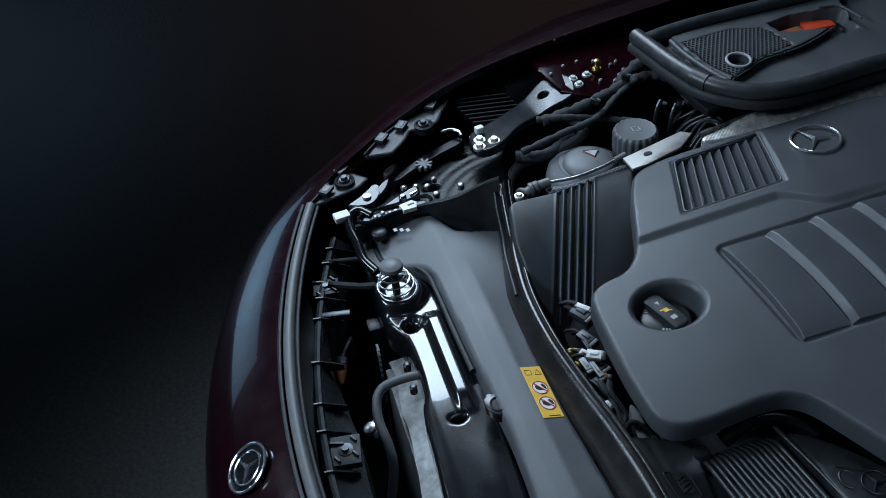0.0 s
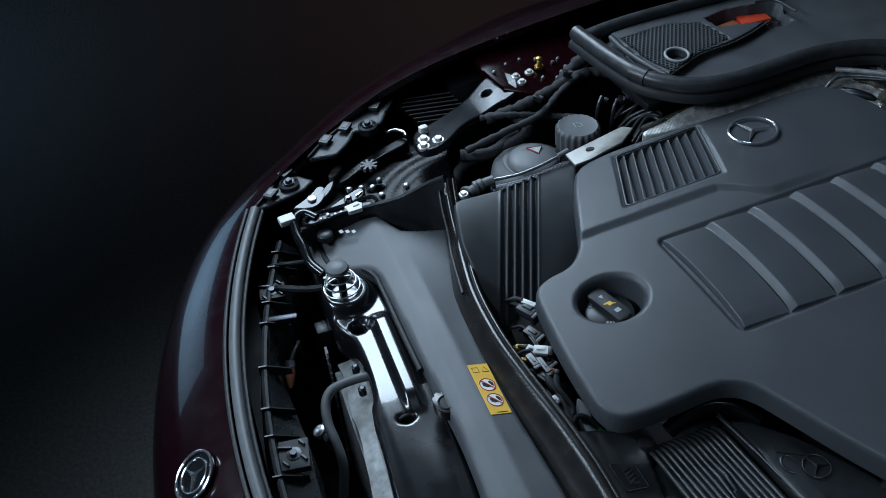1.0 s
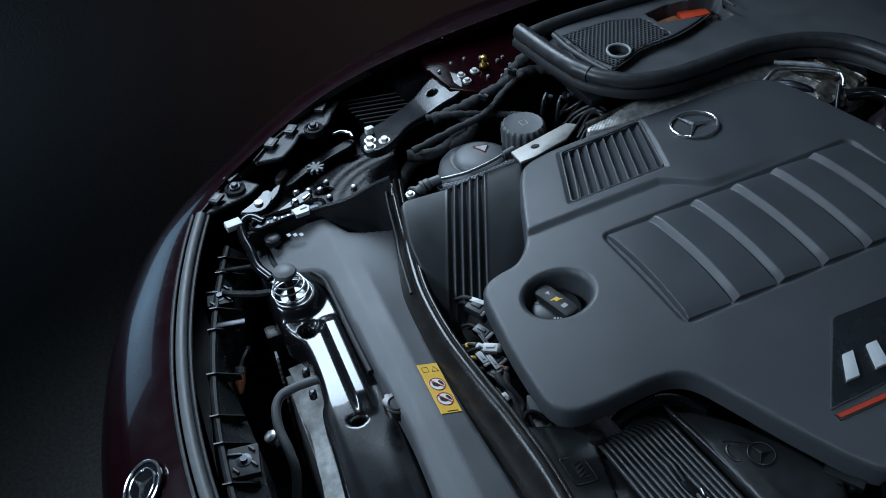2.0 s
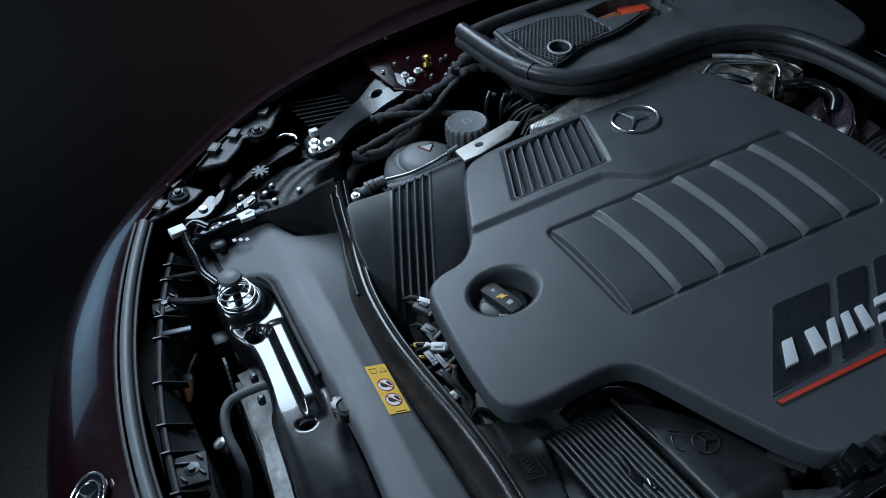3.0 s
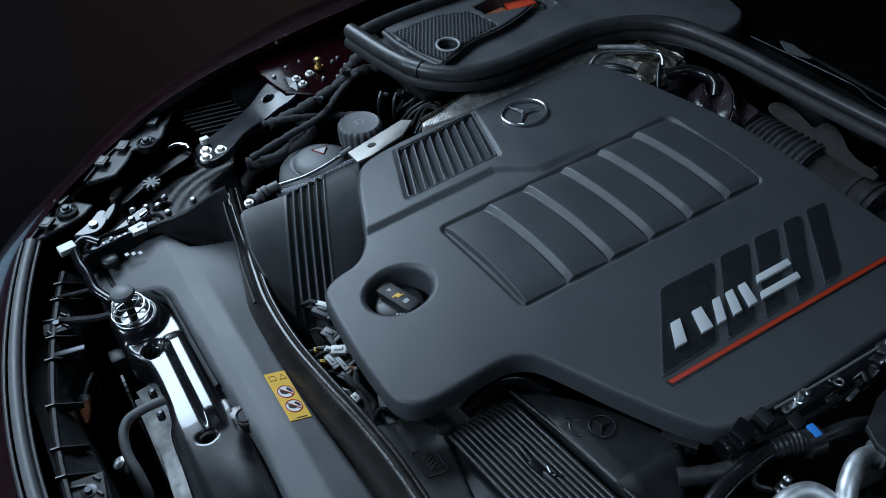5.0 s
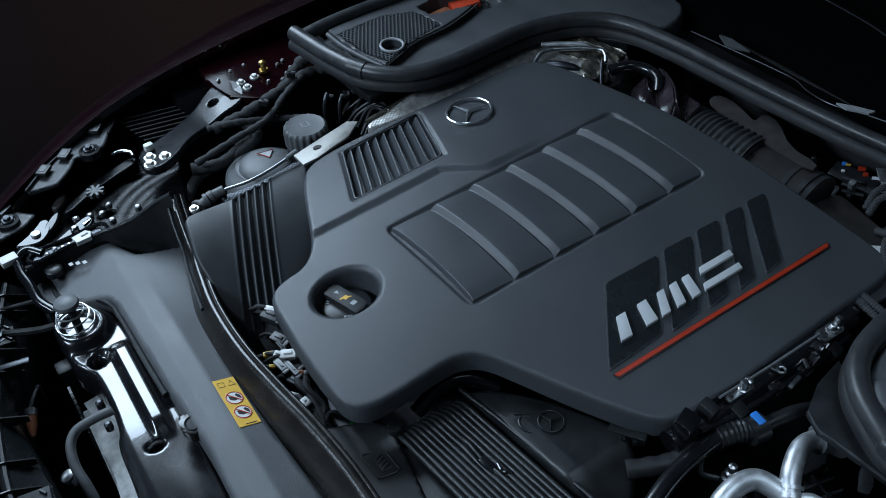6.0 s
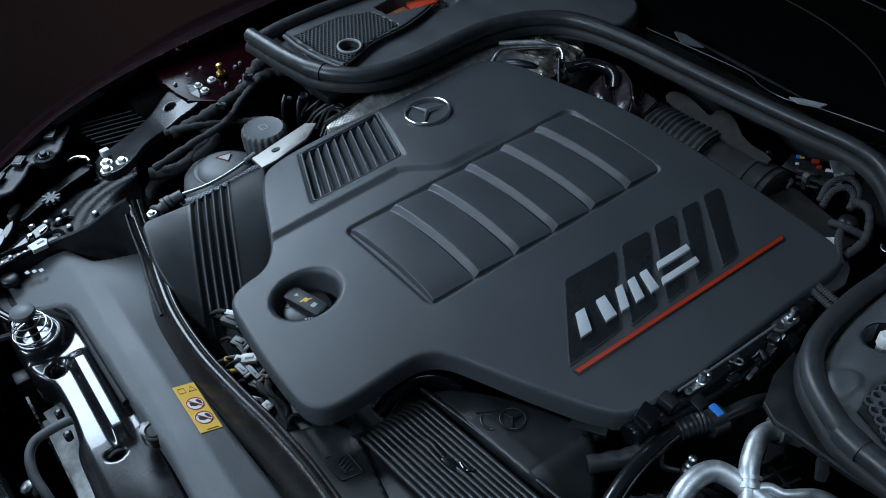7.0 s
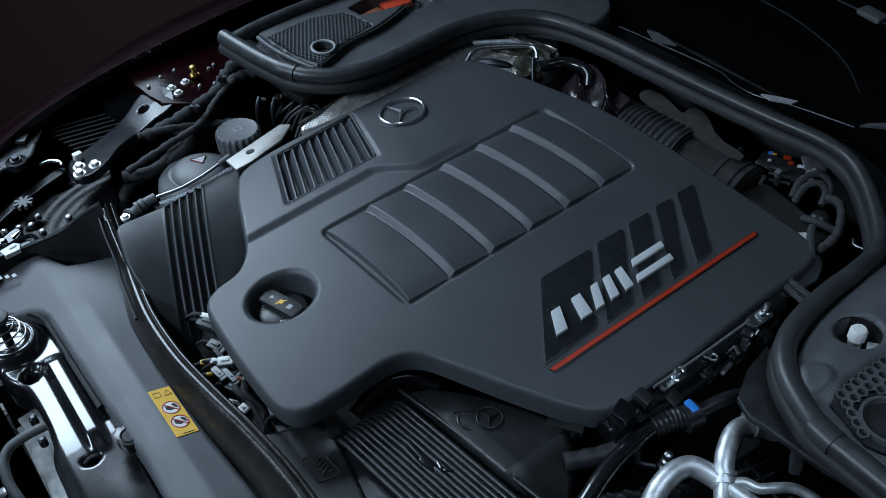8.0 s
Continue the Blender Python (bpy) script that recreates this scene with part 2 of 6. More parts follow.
def bolt(parent, at, r=0.007, mat=None, name="bolt", axis=(0, 0, 1)):
    mat = mat or BOLT
    b = turned(at, [(r * 1.5, -0.004), (r * 1.5, 0.001), (r * 1.35, 0.002)], 20, axis)
    lathe(b, at, [(r, 0.0), (r, r * 0.8), (r * 0.8, r)], 6, axis)
    return part(name, b, mat, parent, smooth=30)


# ---------------------------------------------------------------- setting
fl = bmesh.new()
bmesh.ops.create_grid(fl, x_segments=40, y_segments=40, size=40)
tagged(part("ground", fl, FLOOR, None), "dark rough studio floor under the car", "floor", kind="structure")

# ---------------------------------------------------------------- car body
MID = 0.10  # the car's centre line in x
car = thing("car", "dark burgundy metallic car front with its bonnet raised", "car")
EDGE = [(0.10, -0.355, 0.800), (-0.06, -0.345, 0.800), (-0.22, -0.314, 0.800), (-0.36, -0.262, 0.800), (-0.445, -0.195, 0.812), (-0.50, -0.11, 0.832),
        (-0.552, -0.01, 0.852), (-0.590, 0.09, 0.868), (-0.618, 0.23, 0.884), (-0.634, 0.42, 0.902), (-0.645, 0.70, 0.925), (-0.65, 1.05, 0.95)]
SECTION = [(0.0, -0.02), (0.0, -0.005), (0.002, -0.0055), (0.018, -0.012), (0.045, -0.028), (0.075, -0.050), (0.105, -0.08), (0.13, -0.125), (0.145, -0.18), (0.148, -0.25), (0.14, -0.38), (0.12, -0.55)]


def skin(sign):
    bm = bmesh.new()
    c = spline(EDGE, 6)
    rows = []
    for i, q in enumerate(c):
        d = c[min(i + 1, len(c) - 1)] - c[max(i - 1, 0)]
        out = Vector((-1, 0, 0)) if i == len(c) else Vector((d.y, -d.x, 0)).normalized()
        if i == 0:
            out = Vector((0, -1, 0))
        if out.x > 0.3 or (out.x > 0 and out.y > 0):
            out = -out
        back = min(1.0, max(0.0, (q.y + 0.1) / 0.5))
        ring = []
        for o, z in SECTION:
            ring.append(bm.verts.new((q.x + out.x * o * (1 + 0.9 * back), q.y + out.y * o * (1 + 0.9 * back), q.z + z)))
        rows.append(ring)
    for a, b in zip(rows, rows[1:]):
        for s in range(len(SECTION) - 1):
            bm.faces.new((a[s], b[s], b[s + 1], a[s + 1]))
    if sign > 0:
        for v in bm.verts:
            v.co.x = 2 * MID - v.co.x
    return bm


part("front_wing", skin(-1), PAINT, car, smooth=60)
part("front_wing", skin(1), PAINT, car, smooth=60)


def front_y(x):
    return -0.347 + 0.41 * (x - MID) ** 2


sx = [MID + 0.5 * (i / 12 - 1) for i in range(25)]
part("bonnet_seal", pipe([(x, front_y(x) + 0.0095, 0.797) for x in sx], 0.0085, 10, 2, flat=0.9), SEALGREY, car, "grey rubber bonnet seal along the nose")
part("seal_lip", pipe([(x, front_y(x) + 0.0205, 0.790) for x in sx], 0.0038, 8, 2), RUBBER, car)
part("nose_trim", pipe([(x, front_y(x) - 0.004, 0.800) for x in sx], 0.003, 8, 2), RUBBER, car)

# round badge on the nose
badge = Vector((0.092, -0.4115, 0.769))
ax = Vector((0.0, -0.58, 0.81)).normalized()


def round_badge(parent, at, axis, r, mats, spin=0.0, base=True):
    """A round emblem: rim, dark dish and three plain spokes."""
    w = Vector(axis).normalized()
    u = (Vector((1, 0, 0)) - w * w.x).normalized()
    turn = Matrix((u, w.cross(u), w)).transposed()
    at = Vector(at)

    def ring(rr, rt):
        return pipe([at + turn @ Vector((rr * math.cos(a), rr * math.sin(a), 0.002)) for a in (2 * math.pi * i / 40 for i in range(40))], rt, 8, 1, True)
    rim = part("emblem", ring(r, r * 0.062), mats[0], parent, "round chrome emblem")
    if base:
        part("dish", turned(at, [(r * 0.98, -0.004), (r * 0.98, 0.0), (r * 0.6, 0.0012)], 40, axis), mats[1], rim)
        part("inner_ring", ring(r * 0.7, r * 0.035), mats[0], rim)
    bm = bmesh.new()
    for k in range(3):
        a = spin + 2 * math.pi * k / 3
        tip, s = Vector((math.cos(a), math.sin(a), 0)), Vector((-math.sin(a), math.cos(a), 0))
        rr = r * (0.7 if base else 0.98)
        p = [tip * rr, s * r * 0.12, Vector((0, 0, 0)), -s * r * 0.12]
        lo = [bm.verts.new(at + turn @ (v + Vector((0, 0, 0.001)))) for v in p]
        hi = [bm.verts.new(at + turn @ (v * 0.98 + Vector((0, 0, 0.0055 if i == 2 else 0.002)))) for i, v in enumerate(p)]
        bm.faces.new((hi[0], hi[1], hi[2]))
        bm.faces.new((hi[0], hi[2], hi[3]))
        for i in range(4):
            bm.faces.new((lo[i], lo[(i + 1) % 4], hi[(i + 1) % 4], hi[i]))
    part("spoke", bm, mats[0], rim, smooth=0)
    return rim


round_badge(car, badge, ax, 0.034, (CHROME, GLOSS), spin=radians(90))

# dark well of the engine bay
part("undertray", boxed((0.1, 0.35, 0.30), (1.6, 1.5, 0.02)), MATT, car)
part("firewall", boxed((0.1, 1.06, 0.62), (1.5, 0.03, 0.6)), MATT, car)
part("inner_wing", boxed((-0.615, 0.62, 0.58), (0.03, 0.86, 0.48)), GLOSS, car)
part("inner_wing", boxed((0.815, 0.62, 0.58), (0.03, 0.86, 0.48)), GLOSS, car)
part("bumper_beam", boxed((0.1, -0.30, 0.50), (1.0, 0.05, 0.3)), MATT, car)
ws = bmesh.new()
rows = []
for i in range(13):
    u = i / 12
    rows.append([ws.verts.new((MID + (s / 10 - 0.5) * 1.5, 1.02 + 0.9 * u - 0.10 * (s / 5 - 1) ** 2, 0.90 + 0.50 * u + 0.03 * math.sin(u * 3))) for s in range(11)])
for a, b in zip(rows, rows[1:]):
    for s in range(10):
        ws.faces.new((a[s], a[s + 1], b[s + 1], b[s]))
part("windscreen", ws, GLASS, car, "black reflecting windscreen base", smooth=180)

# burgundy ledge of the far wing with its bolts
ledge = part("wing_ledge", plated([(-0.63, 0.255), (-0.575, 0.25), (-0.535, 0.262), (-0.50, 0.265), (-0.455, 0.325), (-0.47, 0.42), (-0.55, 0.47), (-0.63, 0.5)], lambda x, y: 0.851 - 0.05 * (x + 0.54), 0.02, 0.004), LEDGE, car)
for q in ((-0.528, 0.301), (-0.505, 0.304), (-0.531, 0.330)):
    bolt(ledge, (q[0], q[1], 0.852), 0.006)
bolt(ledge, (-0.535, 0.352, 0.858), 0.006, BRASS)
part("brass_stem", turned((-0.535, 0.352, 0.862), [(0.0045, 0.0), (0.0045, 0.008), (0.0065, 0.009), (0.0065, 0.014), (0.004, 0.016)], 16), BRASS, ledge, "yellow zinc stem")
for q in ((-0.500, 0.345), (-0.575, 0.30), (-0.58, 0.33), (-0.49, 0.37), (-0.52, 0.40), (-0.552, 0.399), (-0.557, 0.268), (-0.545, 0.385), (-0.505, 0.385), (-0.57, 0.36), (-0.51, 0.42), (-0.478, 0.395)):
    part("stud", turned((q[0], q[1], 0.853), [(0.004, -0.004), (0.004, 0.002), (0.002, 0.004)], 10), STEEL, ledge)

# ---------------------------------------------------------------- engine cover


def crown(x, y):
    return 0.8508 + 0.0247 * x + 0.0989 * y - 0.2573 * x * x - 0.0081 * y * y - 0.0812 * x * y


VENT = [(-0.192, 0.338), (-0.066, 0.292), (-0.066, 0.452), (-0.196, 0.486)]


def cover_top(x, y):
    z = crown(x, y)
    edge = np.where(y < 0.43, -0.042, -0.042 + 0.045 * smooth(0.42, 0.50, y))
    fade = 1 - smooth(0.46, 0.66, y)
    z = z + 0.0065 * (1 - smooth(-0.006, 0.010, x - edge)) * fade * smooth(-0.25, -0.10, x) - 0.001
    f0, f1 = 0.303 + 0.098 * (x - 0.024), 0.722 + 0.11 * (x - 0.024)
    mid, half = (f0 + f1) / 2, (f1 - f0) / 2
    qx, qy = np.abs(x - 0.115) - 0.101 + 0.016, np.abs(y - mid) - half - 0.009 + 0.016
    rim = np.hypot(np.maximum(qx, 0), np.maximum(qy, 0)) + np.minimum(np.maximum(qx, qy), 0) - 0.016
    dip = 1 - smooth(-0.006, 0.0, rim)
    z = z - 0.005 * dip
    v = inside(VENT, x, y)
    z = z - 0.016 * smooth(-0.001, 0.003, v) - 0.002 * smooth(-0.008, -0.004, v)
    lip = np.hypot((x - 0.088) / 0.045, (y - 0.190) / 0.053)
    return z - 0.002 * (1 - smooth(0.95, 1.06, lip))


OUTLINE = [(-0.210, 0.278), (-0.217, 0.372), (-0.210, 0.45), (-0.206, 0.585), (-0.206, 0.670), (-0.188, 0.736), (-0.034, 0.768), (0.066, 0.798), (0.18, 0.818), (0.285, 0.835),
           (0.381, 0.854), (0.445, 0.868), (0.475, 0.864), (0.487, 0.835), (0.486, 0.739), (0.490, 0.644), (0.495, 0.555), (0.493, 0.465), (0.484, 0.422), (0.464, 0.401), (0.438, 0.381), (0.388, 0.347), (0.325, 0.310),
           (0.286, 0.287), (0.270, 0.262), (0.267, 0.235), (0.269, 0.200), (0.271, 0.155), (0.268, 0.115), (0.246, 0.096), (0.205, 0.092), (0.147, 0.090), (0.06, 0.094), (0.026, 0.10), (0.011, 0.128),
           (0.008, 0.164), (-0.025, 0.195), (-0.075, 0.214), (-0.155, 0.245)]
cover = thing("engine_cover", "dark grey moulded plastic engine cover with ribbed panels", "engine cover")
part("cover_body", shell(chaikin(OUTLINE, 2), cover_top, 0.0020, 0.0065, 0.026, [(0.088, 0.190, 0.0400, 0.0470)], 0.007), COVER, cover, smooth=70)

part("corner_flange", plated(rounded([(0.470, 0.770), (0.496, 0.775), (0.500, 0.840), (0.484, 0.872), (0.440, 0.876), (0.440, 0.82)], 0.008), lambda x, y: float(crown(x, y)) - 0.018, 0.006, 0.002), COVER, cover, smooth=40)

# six shingled panels
for k in range(6):
    bm = bmesh.new()
    rows = []
    prof = [(0.0, -0.0055), (0.0, -0.0032), (0.0015, -0.0026), (0.0085, 0.0036), (0.0100, 0.0042), (0.0115, 0.0042), (0.04, 0.0018), (0.0680, -0.0014), (0.0682, -0.0055)]
    if k == 0:
        prof = [(0.0, -0.0055), (0.001, -0.0010), (0.002, 0.0012), (0.003, 0.0018), (0.04, 0.0008), (0.0680, -0.0014), (0.0682, -0.0055)]
    for i in range(17):
        x = 0.0225 + 0.1845 * i / 16
        y0 = 0.303 + 0.098 * (x - 0.024) + (0.0695 + 0.012 * (x - 0.024) / 1.0) * k
        y0 += 0.004 * (1 - (i / 8 - 1) ** 2)
        ends = 0.0012 * (1 - (i / 8 - 1) ** 2) - 0.003 * (abs(i / 8 - 1) > 0.99)
        cut = 0.012 * max(0, 1 - i / 2) if k == 5 else 0.0
        rows.append([bm.verts.new((x, y0 + s * (1.0 - cut * 8), crown(x, y0 + s) + h + ends)) for s, h in prof])
    for end, dx in ((rows[0], -0.0012), (rows[-1], 0.0012)):
        skirt = [bm.verts.new((v.co.x + dx, v.co.y, float(crown(v.co.x, v.co.y)) - 0.0060)) for v in end]
        if end is rows[0]:
            rows.insert(0, skirt)
        else:
            rows.append(skirt)
    for a, b in zip(rows, rows[1:]):
        for s in range(len(prof) - 1):
            bm.faces.new((a[s], b[s], b[s + 1], a[s + 1]))
    part("ribbed_panel", bm, PLANK, cover, smooth=18)

# vent with slanted slats
for k in range(9):
    u = (k + 0.55) / 9.3
    y0, y1 = 0.338 + u * 0.148, 0.292 + u * 0.160
    bm = bmesh.new()
    rows = []
    for i in range(7):
        t = i / 6
        x, y = -0.190 + 0.122 * t, y0 + (y1 - y0) * t
        z = crown(x, y)
        rows.append([bm.verts.new((x, y + dy, z + dz)) for dy, dz in ((-0.0068, -0.017), (-0.0058, -0.014), (0.0035, 0.0005), (0.0056, 0.0008), (0.0060, -0.002), (0.0, -0.017))])
    for a, b in zip(rows, rows[1:]):
        for s in range(6):
            bm.faces.new((a[s], b[s], b[(s + 1) % 6], a[(s + 1) % 6]))
    bm.faces.new(rows[0])
    bm.faces.new(rows[-1][::-1])
    part("slat", bm, PLANK, cover, smooth=30)
part("vent_frame", pipe([(x, y, float(crown(x, y)) + 0.0028) for x, y in rounded(VENT, 0.008)], 0.0018, 8, 1, True), COVER, cover)

# chrome emblem, black inlays, silver plates and the red strip
round_badge(cover, (-0.131, 0.548, 0.9045), (-0.06, -0.09, 1), 0.0375, (CHROME, COVER), spin=radians(-42), base=False)
for f0, f1, b0, b1 in ((0.490, 0.580, 0.409, 0.500), (0.596, 0.644, 0.519, 0.568), (0.659, 0.697, 0.586, 0.623), (0.714, 0.744, 0.644, 0.671), (0.759, 0.791, 0.694, 0.725)):
    o = rounded([(0.288, f0), (0.290, f1), (0.389, b1), (0.393, b0)], 0.003)
    part("inlay_rim", plated(rounded([(0.2865, f0 - 0.0022), (0.2885, f1 + 0.0015), (0.3905, b1 + 0.0015), (0.3948, b0 - 0.0025)], 0.004), lambda x, y: float(crown(x, y)) + 0.0012, 0.003, 0.0012), PLANK, cover, smooth=30)
    part("inlay", plated(o, lambda x, y: float(crown(x, y)) + 0.0022, 0.004, 0.0022), INLAY, cover, "glossy black slanted inlay", smooth=30)
# the raised silver mark: plain slanted bars
for a, b, cuts in ((0.458, 0.516, ((0.0, 0.30, 0, 1), (0.70, 1.0, 0, 1))), (0.530, 0.594, ((0.0, 0.21, 0, 1), (0.395, 0.605, 0, 1), (0.79, 1.0, 0, 1))), (0.608, 0.672, ((0, 1, 0.0, 0.30), (0, 1, 0.70, 1.0)))):
    for u0, u1, v0, v1 in cuts:
        quad = []
        for u, v in ((u0, v1), (u1, v1), (u1, v0), (u0, v0)):
            quad.append((0.3725 - 0.0325 * v, (a - 0.012 + 0.018 * v) * (1 - u) + (b - 0.006 + 0.006 * v) * u))
        part("silver_bar", plated(quad, lambda x, y: float(crown(x, y)) + 0.0065, 0.005, 0.0008), SILVER, cover, "plain satin silver bar", smooth=30)
part("red_strip", plated([(0.4025, 0.409), (0.4025, 0.806), (0.4085, 0.803), (0.4085, 0.412)], lambda x, y: float(crown(x, y)) + 0.0022, 0.004, 0.0008), RED, cover, "thin red strip", smooth=30)
part("strip_bed", plated([(0.4010, 0.407), (0.4010, 0.808), (0.4105, 0.805), (0.4105, 0.410)], lambda x, y: float(crown(x, y)) + 0.0005, 0.003, 0.0005), BLACK, cover)
tagged(part("engine_block", boxed((0.11, 0.50, 0.53), (0.52, 0.60, 0.40), bevel=0.02), MATT, None), "black engine block hidden under its cover", "engine")

# oil filler in its well
well = part("well", turned((0.088, 0.190, 0.80), [(0.036, -0.01), (0.036, 0.0), (0.038, 0.03), (0.0405, 0.051)], 48, squash=1.17, top=False), COVER, cover)
oil = thing("oil_cap", "black oil filler cap with a raised grip", "oil cap")
oc = Vector((0.087, 0.188, 0.834))
part("cap", turned(oc, [(0.0365, -0.03), (0.036, 0.002), (0.0345, 0.006), (0.030, 0.0085), (0.012, 0.0095)], 48), BLACK, oil)
go = []
for k in range(24):
    a = 2 * math.pi * k / 24
    u, v = math.cos(a), math.sin(a)
    lx, ly = 0.034 * math.copysign(abs(u) ** 0.35, u), math.copysign(abs(v) ** 0.45, v) * (0.0125 + 0.0045 * abs(u) ** 2)
    go.append((oc.x + lx * math.cos(radians(18)) - ly * math.sin(radians(18)), oc.y + lx * math.sin(radians(18)) + ly * math.cos(radians(18))))
grip = part("grip", plated(go, oc.z + 0.0195, 0.018, 0.003), MATT, oil, smooth=50)
gt = oc.z + 0.0195
ga = radians(18)


def ongrip(u, v):
    return (oc.x + u * math.cos(ga) - v * math.sin(ga), oc.y + u * math.sin(ga) + v * math.cos(ga))


for name, mat, q in (("warning_mark", GREYPL, [(-0.020, -0.0035), (-0.013, 0.0), (-0.020, 0.0035)]), ("oil_mark", YELLOW, [(-0.005, -0.0075), (-0.003, -0.008), (-0.0015, -0.003), (0.003, -0.003), (0.003, 0.004), (0.005, 0.0075), (0.0035, 0.0078), (0.001, 0.0045), (-0.004, 0.004)]), ("book_mark", GREYPL, [(0.012, -0.0042), (0.019, -0.0042), (0.019, 0.0042), (0.012, 0.0042)])):
    part(name, plated([ongrip(*p) for p in q], gt + 0.0006, 0.0012, 0), mat, grip, smooth=0)
for k in range(9):
    a = radians(-32 + 10 * k) if k < 6 else radians(150 + 11 * k)
    part("writing_bar", boxed((oc.x + 0.027 * math.cos(a), oc.y + 0.027 * math.sin(a), oc.z + 0.0092), (0.005, 0.0028, 0.0008), (0, 0, math.degrees(a)), 0), GREYPL, oil, smooth=0)

# ---------------------------------------------------------------- radiator shroud and latch beam
shroud = thing("radiator_shroud", "grey grained plastic radiator shroud panel", "shroud")
SH = [(-0.335, -0.172), (-0.338, -0.166), (-0.342, -0.10), (-0.345, -0.055), (-0.335, -0.035), (-0.292, -0.018), (-0.275, -0.005), (-0.256, 0.055), (-0.252, 0.064), (-0.161, 0.040), (-0.046, 0.020), (0.052, 0.0165), (0.146, 0.0185), (0.229, 0.025), (0.33, 0.03), (0.55, 0.03),
      (0.55, -0.09), (0.25, -0.068), (0.174, -0.065), (0.125, -0.066), (0.065, -0.069), (0.01, -0.072), (-0.06, -0.074), (-0.164, -0.076), (-0.20, -0.079), (-0.226, -0.097), (-0.25, -0.165), (-0.255, -0.172)]
part("panel", shell(chaikin(SH, 2), lambda x, y: 0.7815 - 0.20 * np.maximum(0, -0.045 - y) - 0.30 * np.maximum(0, y + 0.018) * smooth(-0.28, -0.05, x) - 0.012 * (1 - smooth(-0.30, -0.05, x)), 0.004, 0.005, 0.03), SHROUD, shroud, smooth=60)
LIP = [(-0.262, 0.067, 0.866), (-0.235, 0.062, 0.842), (-0.19, 0.056, 0.812), (-0.15, 0.047, 0.803), (-0.064, 0.034, 0.800), (0.034, 0.033, 0.800), (0.127, 0.043, 0.800), (0.22, 0.056, 0.800), (0.33, 0.064, 0.797), (0.55, 0.06, 0.79)]
wall = bmesh.new()
c = spline(LIP, 6)
rows = [[wall.verts.new((q.x + 0.002, q.y - 0.006 - 0.022 * min(1, max(0, (q.x + 0.25) / 0.15)), 0.760)), wall.verts.new((q.x + 0.002, q.y - 0.004, q.z - 0.007)), wall.verts.new((q.x, q.y + 0.001, q.z - 0.001)), wall.verts.new((q.x, q.y + 0.006, q.z)), wall.verts.new((q.x, q.y + 0.012, q.z - 0.003)), wall.verts.new((q.x, q.y + 0.016, q.z - 0.010)), wall.verts.new((q.x, q.y + 0.019, 0.70))] for q in c]
for a, b in zip(rows, rows[1:]):
    for s in range(6):
        wall.faces.new((a[s], b[s], b[s + 1], a[s + 1]))
part("rear_lip", wall, LIPBLACK, shroud, "upstanding black rear lip", smooth=60)
part("lip_bead", pipe([(x, y + 0.014, z - 0.004) for x, y, z in LIP], 0.0035, 10, 6), LIPBLACK, shroud)
part("lip_bead", pipe([(x - 0.004, y - 0.010, z - 0.004 - 0.02 * max(0, (z - 0.80) / 0.06)) for x, y, z in LIP[:5]], 0.003, 8, 6), BLACK, shroud)
fw = bmesh.new()
far = spline([(-0.332, -0.172, 0.779), (-0.340, -0.11, 0.780), (-0.340, -0.05, 0.785), (-0.312, 0.0, 0.808), (-0.288, 0.045, 0.842), (-0.263, 0.067, 0.866)], 6)
rows = [[fw.verts.new((q.x - 0.004, q.y, 0.74)), fw.verts.new((q.x - 0.004, q.y, q.z)), fw.verts.new((q.x + 0.004, q.y - 0.002, q.z)), fw.verts.new((q.x + 0.006, q.y - 0.002, 0.74))] for q in far]
for a, b in zip(rows, rows[1:]):
    for s in range(3):
        fw.faces.new((a[s], b[s], b[s + 1], a[s + 1]))
part("air_guide", fw, MATT, shroud, "black upright air guide", smooth=40)
part("guide_rim", pipe([q + Vector((0, 0, 0.002)) for q in far], 0.0045, 8, 1), BLACK, shroud)
lug = part("lug", plated(chaikin([(0.080, -0.074), (0.088, -0.056), (0.103, -0.047), (0.120, -0.052), (0.126, -0.068), (0.114, -0.081), (0.092, -0.082)], 2), lambda x, y: 0.776 + 0 * x, 0.016, 0.003), LIPBLACK, shroud, "black eyelet tab", smooth=50)
part("eyelet", turned((0.105, -0.064, 0.776), [(0.0130, -0.004), (0.0130, 0.0012), (0.0118, 0.0020), (0.0104, 0.0012), (0.0098, 0.0004), (0.003, 0.0004)], 28), MATT, lug)
plug = part("plug", turned((-0.318, -0.135, 0.772), [(0.014, -0.01), (0.014, 0.0), (0.010, 0.003)], 20), BLACK, shroud)
for k in range(3):
    part("writing_bar", boxed((-0.312 + 0.004 * k, -0.108 + 0.010 * k, 0.7725), (0.008, 0.006, 0.0008), (0, 0, 10), 0), GREYPL, shroud, smooth=0)

